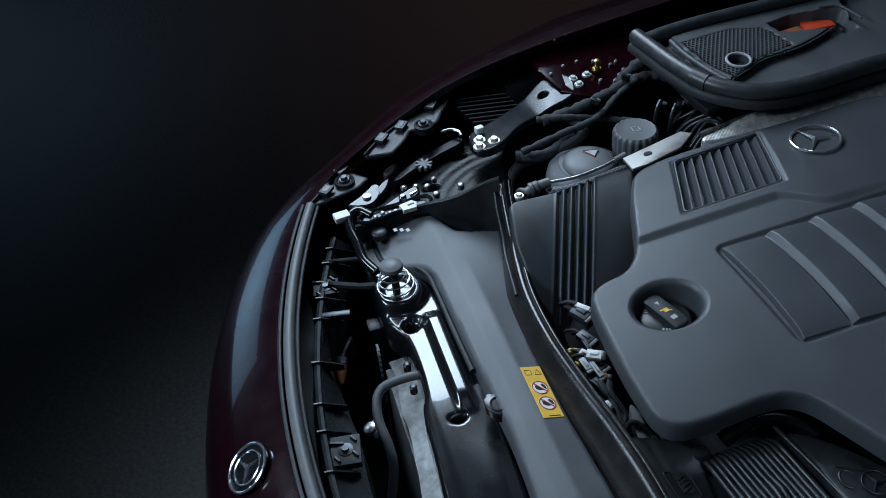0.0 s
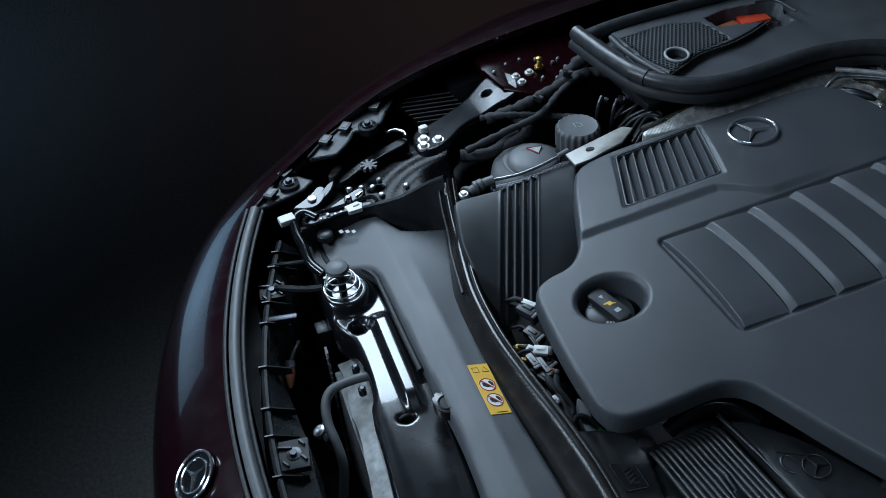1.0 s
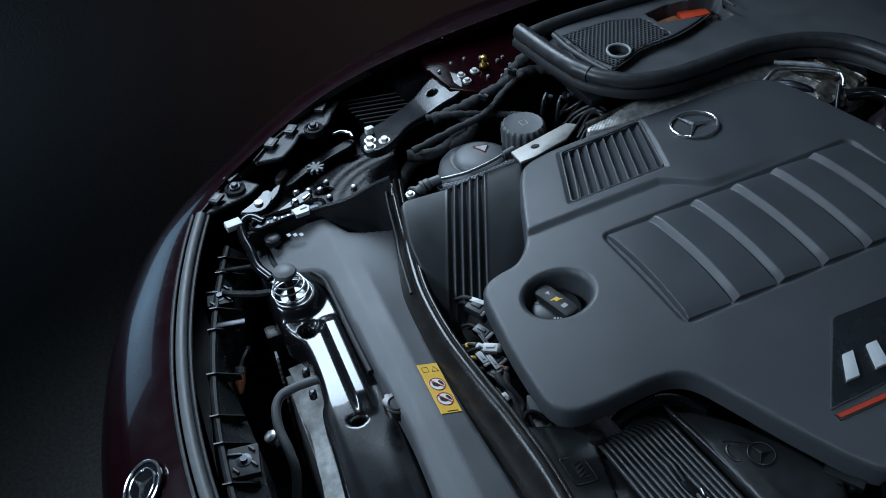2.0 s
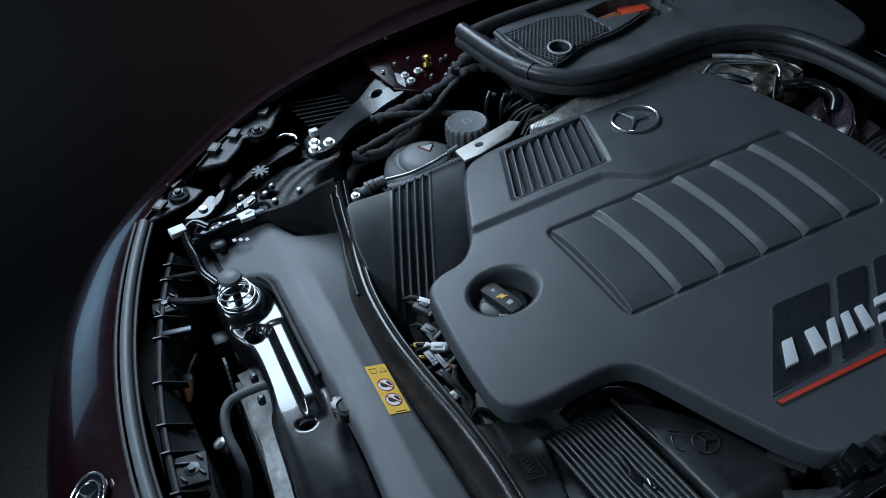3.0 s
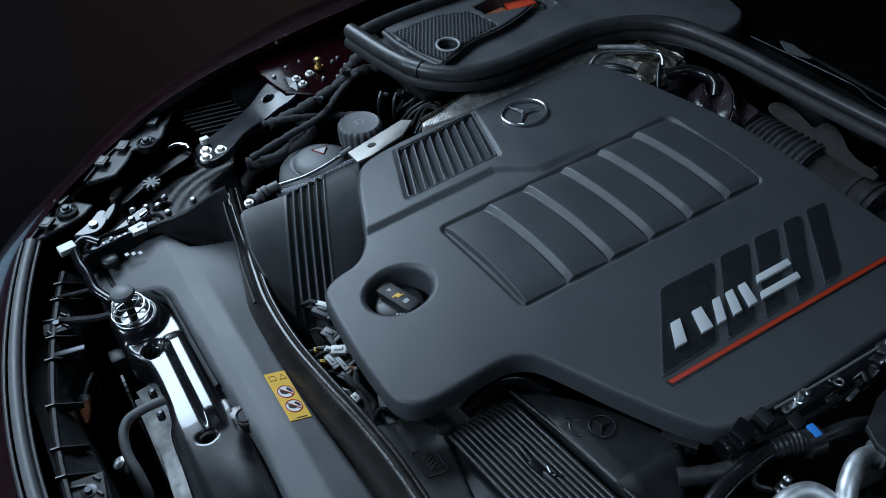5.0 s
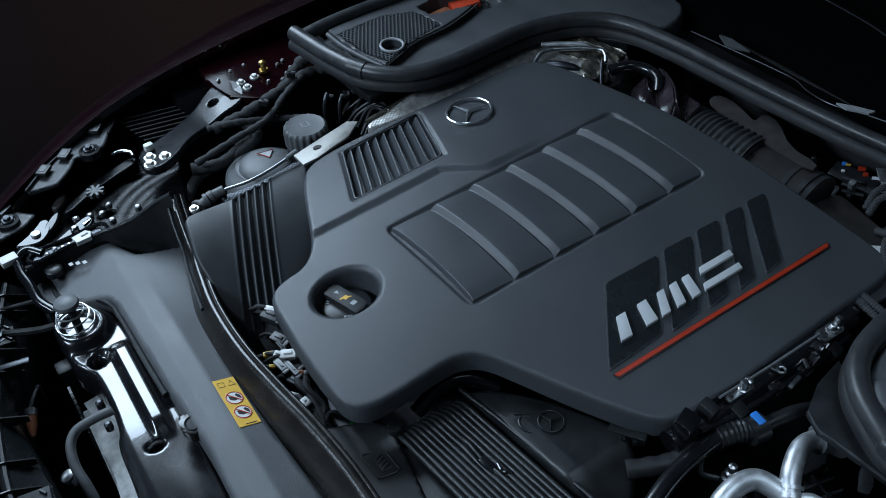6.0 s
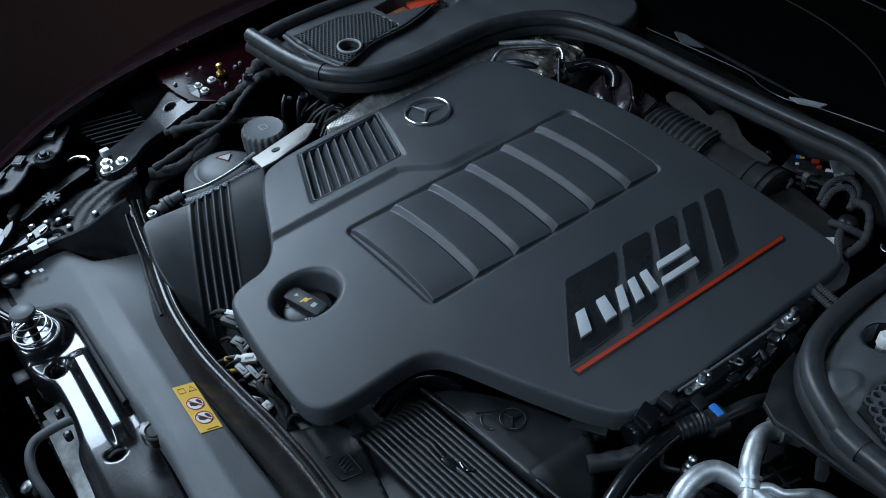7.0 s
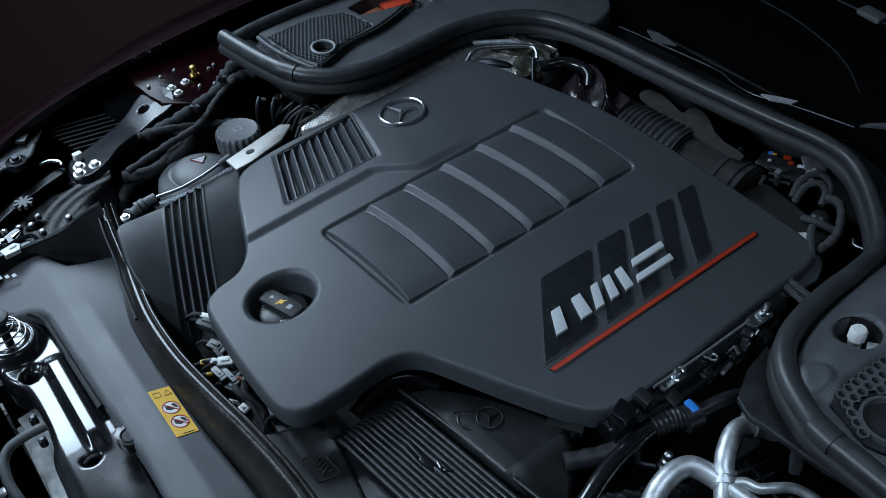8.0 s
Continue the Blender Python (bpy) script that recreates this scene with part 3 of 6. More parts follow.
label = thing("warning_label", "yellow warning label with two round prohibition signs", "label")
LA = [(0.0575, -0.017), (0.0575, 0.014), (0.153, 0.014), (0.153, -0.017)]
lz = 0.7778
part("sticker", plated(LA, lz, 0.0012, 0.0004), YELLOW, label, smooth=0)
for cx in (0.0985, 0.1275):
    part("disc", turned((cx, -0.0015, lz), [(0.0125, -0.0004), (0.0125, 0.0003)], 32), WHITE, label, smooth=0)
    part("ring", pipe([(cx + 0.0115 * math.cos(a), -0.0015 + 0.0115 * math.sin(a), lz + 0.0003) for a in (2 * math.pi * i / 32 for i in range(32))], 0.0008, 6, 1, True), RED, label)
    part("pictogram", plated([(cx - 0.004, -0.0085), (cx + 0.002, -0.0085), (cx + 0.005, -0.003), (cx + 0.004, 0.003), (cx + 0.0005, 0.001), (cx - 0.003, -0.004)], lz + 0.0008, 0.0006, 0), MATT, label, smooth=0)
    part("pictogram", plated([(cx - 0.005, 0.001), (cx + 0.001, 0.004), (cx + 0.004, 0.008), (cx - 0.003, 0.0075), (cx - 0.007, 0.004)], lz + 0.0008, 0.0006, 0), MATT, label, smooth=0)
    part("slash", boxed((cx, -0.0015, lz + 0.0012), (0.0225, 0.0011, 0.0006), (0, 0, 45), 0), RED, label, smooth=0)
part("mark", pipe([(0.0735, 0.001, lz + 0.0002), (0.0635, 0.006, lz + 0.0002), (0.0735, 0.011, lz + 0.0002)], 0.0005, 6, 1, True), MATT, label)
part("mark", pipe([(0.0645, -0.013, lz + 0.0002), (0.0735, -0.013, lz + 0.0002), (0.0735, -0.004, lz + 0.0002), (0.0645, -0.004, lz + 0.0002)], 0.0004, 6, 1, True), MATT, label)
part("writing_bar", boxed((0.150, 0.001, lz + 0.0002), (0.0012, 0.016, 0.0005), bevel=0), MATT, label, smooth=0)

pivot = Vector((0.105, -0.0015, lz))
label.matrix_basis = Matrix.Translation(pivot) @ pose(0, 0, 0, -16.7, 0, 0) @ Matrix.Translation(-pivot)

beam = thing("latch_beam", "gloss black pressed steel bonnet latch beam", "beam")
BE = [(-0.42, -0.160), (-0.36, -0.168), (-0.30, -0.172), (-0.24, -0.176), (-0.175, -0.174), (-0.125, -0.170), (-0.095, -0.150), (-0.04, -0.146), (0.025, -0.150), (0.046, -0.162), (0.12, -0.164), (0.20, -0.172),
      (0.32, -0.175), (0.50, -0.16), (0.50, -0.070), (0.25, -0.062), (0.10, -0.060), (0.01, -0.064), (-0.06, -0.068), (-0.164, -0.076), (-0.205, -0.086), (-0.235, -0.105), (-0.262, -0.145), (-0.33, -0.148), (-0.40, -0.142)]


def beam_top(x, y):
    z = 0.743 + 0 * x
    ridge = np.exp(-(np.maximum(0, np.abs(y + 0.100) - 0.007) / 0.006) ** 2) * smooth(-0.135, -0.105, x) * (1 - smooth(0.045, 0.085, x))
    ridge2 = np.exp(-((y + 0.100) / 0.022) ** 2) * smooth(0.09, 0.20, x)
    r = np.hypot(x + 0.187, y + 0.137)
    seat = 0.016 * (1 - smooth(0.034, 0.052, r)) - 0.006 * (1 - smooth(0.020, 0.030, r))
    dent = np.exp(-(((x + 0.118) / 0.013) ** 2 + ((y + 0.128) / 0.011) ** 2) ** 2)
    fold = 0.003 * (1 - smooth(-0.158, -0.140, y)) * smooth(-0.12, -0.08, x)
    run = np.maximum(0, x - 0.03)
    fall = 0.13 * run * run / (run + 0.12)
    return z - fall + 0.012 * ridge + 0.004 * ridge2 + seat - 0.006 * dent - fold


part("beam_body", shell(chaikin(BE, 2), beam_top, 0.0028, 0.008, 0.05, [(0.082, -0.118, 0.0085, 0.0125), (-0.112, -0.137, 0.013, 0.012)], 0.0025), GLOSS, beam, smooth=70)
part("rubber_edge", pipe([(-0.425, -0.145, 0.742), (-0.35, -0.146, 0.744), (-0.262, -0.142, 0.748), (-0.232, -0.100, 0.754), (-0.20, -0.082, 0.756), (-0.164, -0.079, 0.756), (-0.06, -0.077, 0.756), (0.02, -0.075, 0.756)], 0.0055, 8, 6), BLACK, beam)
for q in ((-0.062, -0.158, 0.712), (-0.016, -0.160, 0.712)):
    part("rivet", turned(q, [(0.006, -0.01), (0.006, 0.002), (0.003, 0.005)], 12), DARKMETAL, beam)

buffer = thing("bonnet_buffer", "grey rubber bonnet buffer on a chrome coil spring", "buffer")
sp = []
for i in range(121):
    a = 2 * math.pi * 3.2 * i / 120
    r = 0.034 - 0.014 * i / 120
    sp.append((-0.187 - 0.002 * i / 120 + r * math.cos(a), -0.137 - 0.004 * i / 120 + r * math.sin(a), 0.757 + 0.034 * i / 120))
part("spring", pipe(sp, 0.0013, 8, 1), STEEL, buffer, "chrome coil spring")
part("stem", turned((-0.188, -0.139, 0.74), [(0.0065, 0.0), (0.0065, 0.06)], 16), BLACK, buffer)
part("seat_ring", turned((-0.187, -0.137, 0.754), [(0.033, -0.008), (0.033, 0.0), (0.027, 0.002), (0.024, -0.004)], 28), GLOSS, buffer)
part("knob", turned((-0.190, -0.142, 0.796), [(0.009, 0.0), (0.0175, 0.003), (0.0192, 0.007), (0.0175, 0.0115), (0.011, 0.0145), (0.003, 0.0155)], 28), KNOB, buffer, "grey rubber knob")

# ---------------------------------------------------------------- front gap
grille = thing("grille_carrier", "black ribbed plastic grille carrier behind the nose", "grille carrier", at=(0.03, -0.004, 0.03))


def carrier_y(x):
    return -0.300 + 0.41 * (x - MID) ** 2


bm = bmesh.new()
rows = []
for i in range(37):
    x = -0.39 + 0.9 * i / 36
    y = carrier_y(x)
    w = float(np.interp(x, (-0.39, -0.30, -0.233, -0.20, -0.154, -0.12, -0.091, -0.03, 0.024, 0.083, 0.5), (0.030, 0.030, 0.022, 0.012, 0.008, 0.013, 0.023, 0.035, 0.045, 0.043, 0.045)))
    rows.append([bm.verts.new((x, y - 0.02, 0.66)), bm.verts.new((x, y - 0.01, 0.708)), bm.verts.new((x, y + 0.003, 0.712)), bm.verts.new((x, y + w, 0.682)), bm.verts.new((x, y + w + 0.006, 0.60))])
for a, b in zip(rows, rows[1:]):
    for s in range(4):
        bm.faces.new((a[s], b[s], b[s + 1], a[s + 1]))
part("carrier_strip", bm, INLAY, grille)
part("rail", pipe([(-0.39 + 0.9 * i / 18, carrier_y(-0.39 + 0.9 * i / 18) - 0.004, 0.714) for i in range(19)], 0.006, 8, 3), BLACK, grille)
for k, x in enumerate((-0.36, -0.325, -0.245, -0.20, -0.11, -0.03, 0.02, 0.09, 0.16, 0.25)):
    y = carrier_y(x)
    bm = bmesh.new()
    for dx in (-0.0012, 0.0012):
        bm.faces.new([bm.verts.new((x + dx, y + a, b)) for a, b in ((-0.012, 0.70), (-0.012, 0.724), (0.0, 0.722), (0.035, 0.702), (0.035, 0.69))])
    f = list(bm.faces)
    for i in range(5):
        a, b = f[0].verts[:], f[1].verts[:]
        bm.faces.new((a[i], a[(i + 1) % 5], b[(i + 1) % 5], b[i]))
    part("gusset", bm, BLACK, grille, smooth=0)
for q, s in (((-0.274, -0.242, 0.710), 0.036), ((0.056, -0.277, 0.708), 0.050)):
    pl = part("clip_plate", boxed(q, (s, 0.042, 0.012), (0, 0, -8), 0.002), MATT, grille)
    for u, v in ((-0.014, 0.014), (0.012, 0.012), (0.014, -0.014)):
        part("clip_rib", boxed((q[0] + u, q[1] + v, q[2] + 0.007), (0.012, 0.003, 0.005), (0, 0, 30), 0.0006), BLACK, pl)
    part("screw", turned((q[0], q[1], q[2] + 0.005), [(0.011, 0.0), (0.011, 0.002), (0.005, 0.003), (0.005, 0.006)], 14), DARKMETAL, pl)
    part("rib", boxed((q[0] - 0.012, q[1] - 0.01, q[2] + 0.007), (0.003, 0.02, 0.006), (0, 0, -20), 0.0008), DARKMETAL, pl)
part("lever", boxed((-0.205, -0.240, 0.714), (0.012, 0.05, 0.010), (4, 0, -14), 0.003), DARKMETAL, grille)
part("stay", pipe([(-0.275, -0.235, 0.718), (-0.245, -0.19, 0.725), (-0.235, -0.165, 0.728)], 0.006, 8, 4), BLACK, grille)
part("stay", pipe([(-0.335, -0.235, 0.715), (-0.310, -0.165, 0.725)], 0.004, 8, 4), BLACK, grille)

sensor = thing("temperature_sensor", "copper brown sensor hanging on a black wire", "sensor")
part("sensor_body", pipe([(-0.103, -0.259, 0.663), (-0.112, -0.257, 0.666), (-0.124, -0.254, 0.670), (-0.136, -0.2505, 0.674)], lambda t: 0.0030 + 0.0052 * min(1.0, t * 1.8), 14, 4), RUST, sensor)
part("collar", pipe([(-0.134, -0.251, 0.673), (-0.139, -0.2497, 0.675), (-0.144, -0.248, 0.677)], 0.0092, 16, 2), STEEL, sensor)
part("wire", pipe([(-0.144, -0.248, 0.677), (-0.156, -0.239, 0.684), (-0.170, -0.230, 0.684), (-0.185, -0.226, 0.672), (-0.19, -0.225, 0.63)], 0.0032, 8), RUBBER, sensor)

radiator = thing("radiator", "grey alloy radiator core behind the grille", "radiator")
part("core", boxed((0.10, -0.172, 0.50), (0.46, 0.026, 0.28), bevel=0.003), RAD, radiator)
random.seed(21)
ragged = [(-0.125 + 0.028 * k, -0.175 - 0.0016 * k + random.uniform(-0.004, 0.004)) for k in range(16)]
part("side_sheet", plated(ragged + [(0.30, -0.150), (0.15, -0.150), (0.05, -0.145), (-0.05, -0.138), (-0.12, -0.140)], lambda x, y: 0.660 + 0.3 * (y + 0.18), 0.004, 0.001), RAD, radiator, "light grey flaking side sheet", smooth=0)

part("side_tank", boxed((-0.20, -0.175, 0.51), (0.03, 0.04, 0.34), bevel=0.006), BLACK, radiator)
for k in range(24):
    part("fin", boxed((-0.155, -0.188, 0.38 + 0.0125 * k), (0.016, 0.004, 0.003), bevel=0), GREYPL, radiator, smooth=0)

rod = thing("latch_rod", "bent dark steel safety catch rod", "rod")
part("rod_bar", pipe([(-0.038, -0.140, 0.712), (-0.040, -0.165, 0.711), (-0.040, -0.185, 0.709), (-0.037, -0.204, 0.705), (-0.022, -0.217, 0.698), (0.008, -0.222, 0.688), (0.042, -0.218, 0.674), (0.068, -0.218, 0.650), (0.09, -0.232, 0.60)], 0.0074, 12, 6), KNOB, rod)
part("pivot", turned((0.005, -0.236, 0.672), [(0.010, -0.006), (0.010, 0.004), (0.005, 0.006)], 14, (0, -0.4, 1)), STEEL, rod)
part("bracket", boxed((0.01, -0.228, 0.66), (0.035, 0.012, 0.03), (10, 0, 10), 0.003), DARKMETAL, rod)

# ---------------------------------------------------------------- headlamp corner
lamp = thing("headlamp_housing", "black headlamp housing with grey mounting flanges", "headlamp")
part("housing", shell(chaikin([(-0.43, -0.205), (-0.36, -0.16), (-0.35, -0.06), (-0.40, 0.06), (-0.52, 0.10), (-0.58, 0.08), (-0.54, -0.02), (-0.49, -0.12)], 2), lambda x, y: 0.748 + 0.18 * (y + 0.1) * 0.5, 0.006, 0.012, 0.15), PRESSED, lamp, smooth=70)
FLANGE = (([(-0.398, -0.236), (-0.425, -0.212), (-0.455, -0.186), (-0.480, -0.166), (-0.468, -0.148), (-0.440, -0.122), (-0.420, -0.146), (-0.410, -0.180), (-0.402, -0.212)], 0.800),
          ([(-0.462, -0.122), (-0.500, -0.086), (-0.538, -0.038), (-0.578, 0.012), (-0.612, 0.070), (-0.582, 0.070), (-0.545, 0.046), (-0.518, 0.030), (-0.505, 0.0), (-0.511, -0.025), (-0.490, -0.038), (-0.478, -0.048), (-0.455, -0.072)], 0.830))
for o, z in FLANGE:
    fl2 = part("flange", shell(rounded(o, 0.006), lambda x, y, z=z: z + 0.10 * np.clip(y + 0.02, -0.2, 0.2) * 0.2 + 0 * x, 0.0025, 0.002, 0.005), LENS, lamp, "grey plastic flange", smooth=40)
    n = len(o)
    part("flange_rim", pipe([(x, y, z + 0.002) for x, y in o[:n // 2 + 1]], 0.0022, 8, 4), BLACK, fl2)
for q, r in (((-0.422, -0.202, 0.805), 48), ((-0.565, 0.031, 0.838), 55), ((-0.522, -0.038, 0.836), 52), ((-0.496, -0.081, 0.836), 50), ((-0.470, -0.166, 0.806), 40)):
    clip = part("clip_tab", boxed(q, (0.018, 0.026, 0.007), (0, 0, r), 0.002), DUCT, lamp)
    part("clip_slot", boxed((q[0], q[1], q[2] + 0.0036), (0.010, 0.016, 0.001), (0, 0, r), 0), BLACK, clip, smooth=0)
for q in ((-0.440, -0.166, 0.803), (-0.514, 0.002, 0.832)):
    part("boss", turned(q, [(0.018, -0.012), (0.018, 0.001), (0.014, 0.003), (0.011, 0.0)], 24), BLACK, lamp)
    bolt(lamp, (q[0], q[1], q[2] + 0.003), 0.0068, DARKMETAL)
part("white_cap", boxed((-0.363, -0.189, 0.786), (0.020, 0.028, 0.012), (0, 0, 8), 0.003), WHITE, lamp, "white plastic cap")

carrier = thing("lamp_carrier", "gloss black pressed carrier with bolts and slots", "carrier")


def car_top(x, y):
    g = 0.0025 * np.sin(np.hypot(x + 0.30, y - 0.12) * 300) * smooth(0.10, 0.12, np.hypot(x + 0.30, y - 0.12)) * (1 - smooth(0.17, 0.19, np.hypot(x + 0.30, y - 0.12)))
    return 0.772 + 0.04 * np.maximum(0, y + 0.08) + 0.05 * (x + 0.40) + 0.12 * g


part("carrier_plate", shell(chaikin([(-0.40, -0.165), (-0.345, -0.135), (-0.335, -0.04), (-0.29, 0.05), (-0.33, 0.10), (-0.42, 0.13), (-0.49, 0.145), (-0.515, 0.08), (-0.475, 0.00), (-0.45, -0.07), (-0.435, -0.12)], 2), car_top, 0.0026, 0.004, 0.04, [(-0.475, 0.050, 0.010, 0.018), (-0.40, -0.02, 0.008, 0.014)]), PRESSED, carrier, smooth=70)
def strip(outline, z, mat, name="bracket", thick=0.006, tilt=0.0, of=None):
    """A thin pressed piece of the carrier with a rounded rim."""
    cx = sum(p[0] for p in outline) / len(outline)
    return part(name, shell(chaikin(outline, 2), lambda x, y: z + tilt * (x - cx), 0.0016, 0.003, thick), mat, of or carrier, smooth=70)


hook = strip([(-0.392, -0.178), (-0.404, -0.153), (-0.417, -0.134), (-0.432, -0.119), (-0.426, -0.106), (-0.402, -0.108), (-0.378, -0.130), (-0.382, -0.158)], 0.787, SHINE, "hook_plate", 0.010, -0.14)
part("hook_disc", turned((-0.401, -0.136, 0.789), [(0.008, -0.004), (0.008, 0.001), (0.005, 0.0022)], 18), ALU, hook)
lower = strip([(-0.362, -0.127), (-0.380, -0.092), (-0.402, -0.046), (-0.374, -0.043), (-0.364, -0.077)], 0.787, SHINE, "support_plate", 0.010, -0.16)
part("stud", turned((-0.399, -0.069, 0.789), [(0.006, -0.003), (0.006, 0.002), (0.003, 0.004)], 14), CHROME, lower)
part("slit", boxed((-0.380, -0.056, 0.790), (0.004, 0.016, 0.002), (0, 0, 30), 0.0006), CHROME, lower)
strip([(-0.405, -0.126), (-0.432, -0.100), (-0.434, -0.084), (-0.412, -0.094), (-0.392, -0.116)], 0.789, SHINE, "support_plate", 0.008, -0.2)
strip([(-0.43, -0.085), (-0.47, -0.03), (-0.50, 0.03), (-0.515, 0.07), (-0.49, 0.075), (-0.470, 0.02), (-0.44, -0.04), (-0.415, -0.075)], 0.792, PRESSED, "side_plate", 0.012)
strip([(-0.443, -0.100), (-0.470, -0.075), (-0.463, -0.060), (-0.432, -0.084)], 0.797, MUD, "side_plate", 0.010)
SLOTTED = [(-0.343, -0.164), (-0.359, -0.146), (-0.361, -0.095), (-0.367, -0.040), (-0.344, -0.038), (-0.340, -0.099), (-0.331, -0.148)]
frame_part = strip(SLOTTED, 0.783, DARKMETAL, "slot_bed", 0.008)
part("slot_rim", pipe([(x, y, 0.786) for x, y in SLOTTED], 0.0035, 8, 5, True), SHINE, frame_part)
part("white_clip", plated([(-0.352, -0.090), (-0.358, -0.066), (-0.350, -0.058), (-0.336, -0.062), (-0.334, -0.086)], 0.792, 0.008, 0.002), WHITE, carrier, "white plastic clip")
part("clip_slit", boxed((-0.346, -0.070, 0.7925), (0.003, 0.012, 0.001), (0, 0, 12), 0), BLACK, carrier, smooth=0)
part("black_button", turned((-0.367, -0.079, 0.79), [(0.007, -0.004), (0.007, 0.006), (0.004, 0.009)], 16), GLOSS, carrier)
for q in ((-0.350, -0.120), (-0.346, -0.108), (-0.343, -0.134), (-0.347, -0.097)):
    part("rivet", turned((q[0], q[1], 0.785), [(0.0042, -0.002), (0.0042, 0.001), (0.002, 0.0024)], 12), STEEL, carrier)
part("guide_tube", pipe([(-0.352, -0.140, 0.782), (-0.370, -0.158, 0.785), (-0.362, -0.176, 0.782), (-0.335, -0.180, 0.775), (-0.305, -0.176, 0.768), (-0.271, -0.174, 0.760), (-0.240, -0.160, 0.755)], 0.0085, 14, 8), SHINE, carrier, "bent gloss black guide tube")
# low bright steel discs standing in for highlights on the gloss carrier
for q in ((-0.493, 0.037), (-0.501, 0.018), (-0.411, -0.045), (-0.403, -0.026), (-0.373, -0.017), (-0.461, -0.026), (-0.486, -0.006), (-0.420, -0.010), (-0.452, -0.040), (-0.38, 0.03)):
    z = float(car_top(np.array([q[0]]), np.array([q[1]]))[0]) + 0.006
    part("stud", turned((q[0], q[1], z), [(0.0058, -0.008), (0.0058, 0.0), (0.0035, 0.0018)], 14), STEEL, carrier)
part("crescent", pipe([(-0.522, 0.036, 0.802), (-0.521, 0.052, 0.804), (-0.510, 0.066, 0.804), (-0.498, 0.068, 0.802)], 0.0034, 10), CHROME, carrier)
knobb = turned((-0.441, -0.020, 0.792), [(0.008, 0.0), (0.009, 0.008), (0.004, 0.010)], 16)
for k in range(8):
    a = k * math.pi / 4
    block(knobb, (-0.441 + 0.010 * math.cos(a), -0.020 + 0.010 * math.sin(a), 0.797), (0.012, 0.005, 0.008), (0, 0, math.degrees(a)), 0.001)
part("adjuster_knob", knobb, KNOB, carrier, "grey toothed adjuster knob")
for q in ((-0.426, 0.082, 0.834), (-0.404, 0.075, 0.836), (-0.413, 0.105, 0.835)):
    bolt(carrier, q, 0.0075)
part("white_clip", boxed((-0.452, 0.090, 0.838), (0.012, 0.016, 0.014), (0, 0, 8), 0.003), WHITE, carrier)
for k in range(7):
    part("cooling_fin", boxed((-0.590 + 0.012 * k, 0.130 + 0.004 * k, 0.812 - 0.002 * k), (0.0025, 0.11, 0.022), (0, 35, -10), 0.0008), MATT, carrier)
brace = thing("strut_brace", "satin dark steel brace bolted to the wing ledge", "brace")


def brace_z(x, y):
    rise = 0.26 * np.maximum(0, y - 0.205) * smooth(0.18, 0.25, y)
    tail = 0.14 * np.maximum(0, x + 0.515) * smooth(0.22, 0.27, y)
    return 0.830 + 0.09 * (x + 0.48) * (1 - smooth(0.17, 0.24, y)) - 0.02 * np.maximum(0, 0.14 - y) + rise - tail


part("brace_bar", shell(chaikin([(-0.462, 0.072), (-0.474, 0.105), (-0.498, 0.150), (-0.530, 0.198), (-0.556, 0.232), (-0.570, 0.272), (-0.548, 0.297), (-0.515, 0.300), (-0.485, 0.290), (-0.478, 0.262), (-0.474, 0.235), (-0.462, 0.200), (-0.442, 0.160), (-0.412, 0.132), (-0.388, 0.100), (-0.388, 0.070), (-0.420, 0.062)], 2), brace_z, 0.0020, 0.003, 0.012, [(-0.519, 0.237, 0.0085, 0.0095)], 0.0015), SATIN, brace, smooth=60)

# ---------------------------------------------------------------- reservoir, duct and heat shield
tank = thing("coolant_reservoir", "grey plastic reservoir with a ribbed screw cap", "reservoir")
part("tank_body", turned((-0.325, 0.246, 0.74), [(0.072, -0.06), (0.072, 0.040), (0.069, 0.054), (0.062, 0.062), (0.052, 0.066), (0.049, 0.070)], 48), KNOB, tank)
part("dome", turned((-0.320, 0.247, 0.800), [(0.0465, 0.0), (0.0465, 0.009), (0.0445, 0.0150), (0.040, 0.0190), (0.030, 0.0225), (0.015, 0.0245), (0.004, 0.025)], 48), KNOB, tank, "grey domed lid")
part("warning_mark", plated([(-0.338, 0.243), (-0.334, 0.270), (-0.316, 0.256)], 0.8262, 0.004, 0), GREYPL, tank, "small red and white triangle", smooth=0)
part("warning_edge", pipe([(-0.338, 0.243, 0.8264), (-0.334, 0.270, 0.8264), (-0.316, 0.256, 0.8264)], 0.0011, 6, 1, True), RED, tank)
cap = bmesh.new()
rings = []
for r, h, lobe in ((0.036, -0.012, 0.0), (0.0375, -0.010, 0.0012), (0.0385, 0.018, 0.0013), (0.0378, 0.023, 0.0012), (0.0355, 0.0262, 0.0010), (0.0335, 0.0275, 0.0), (0.0315, 0.0268, 0.0), (0.006, 0.0278, 0.0)):
    rings.append([cap.verts.new((-0.314 + (r + lobe * math.cos(20 * a)) * math.cos(a), 0.329 + (r + lobe * math.cos(20 * a)) * math.sin(a), 0.838 + h)) for a in (2 * math.pi * s / 160 for s in range(160))])
for a, b in zip(rings, rings[1:]):
    for s in range(160):
        cap.faces.new((a[s], a[(s + 1) % 160], b[(s + 1) % 160], b[s]))
cap.faces.new(rings[-1])
cp = part("screw_cap", cap, KNOB, tank, "grey ribbed screw cap", smooth=35)
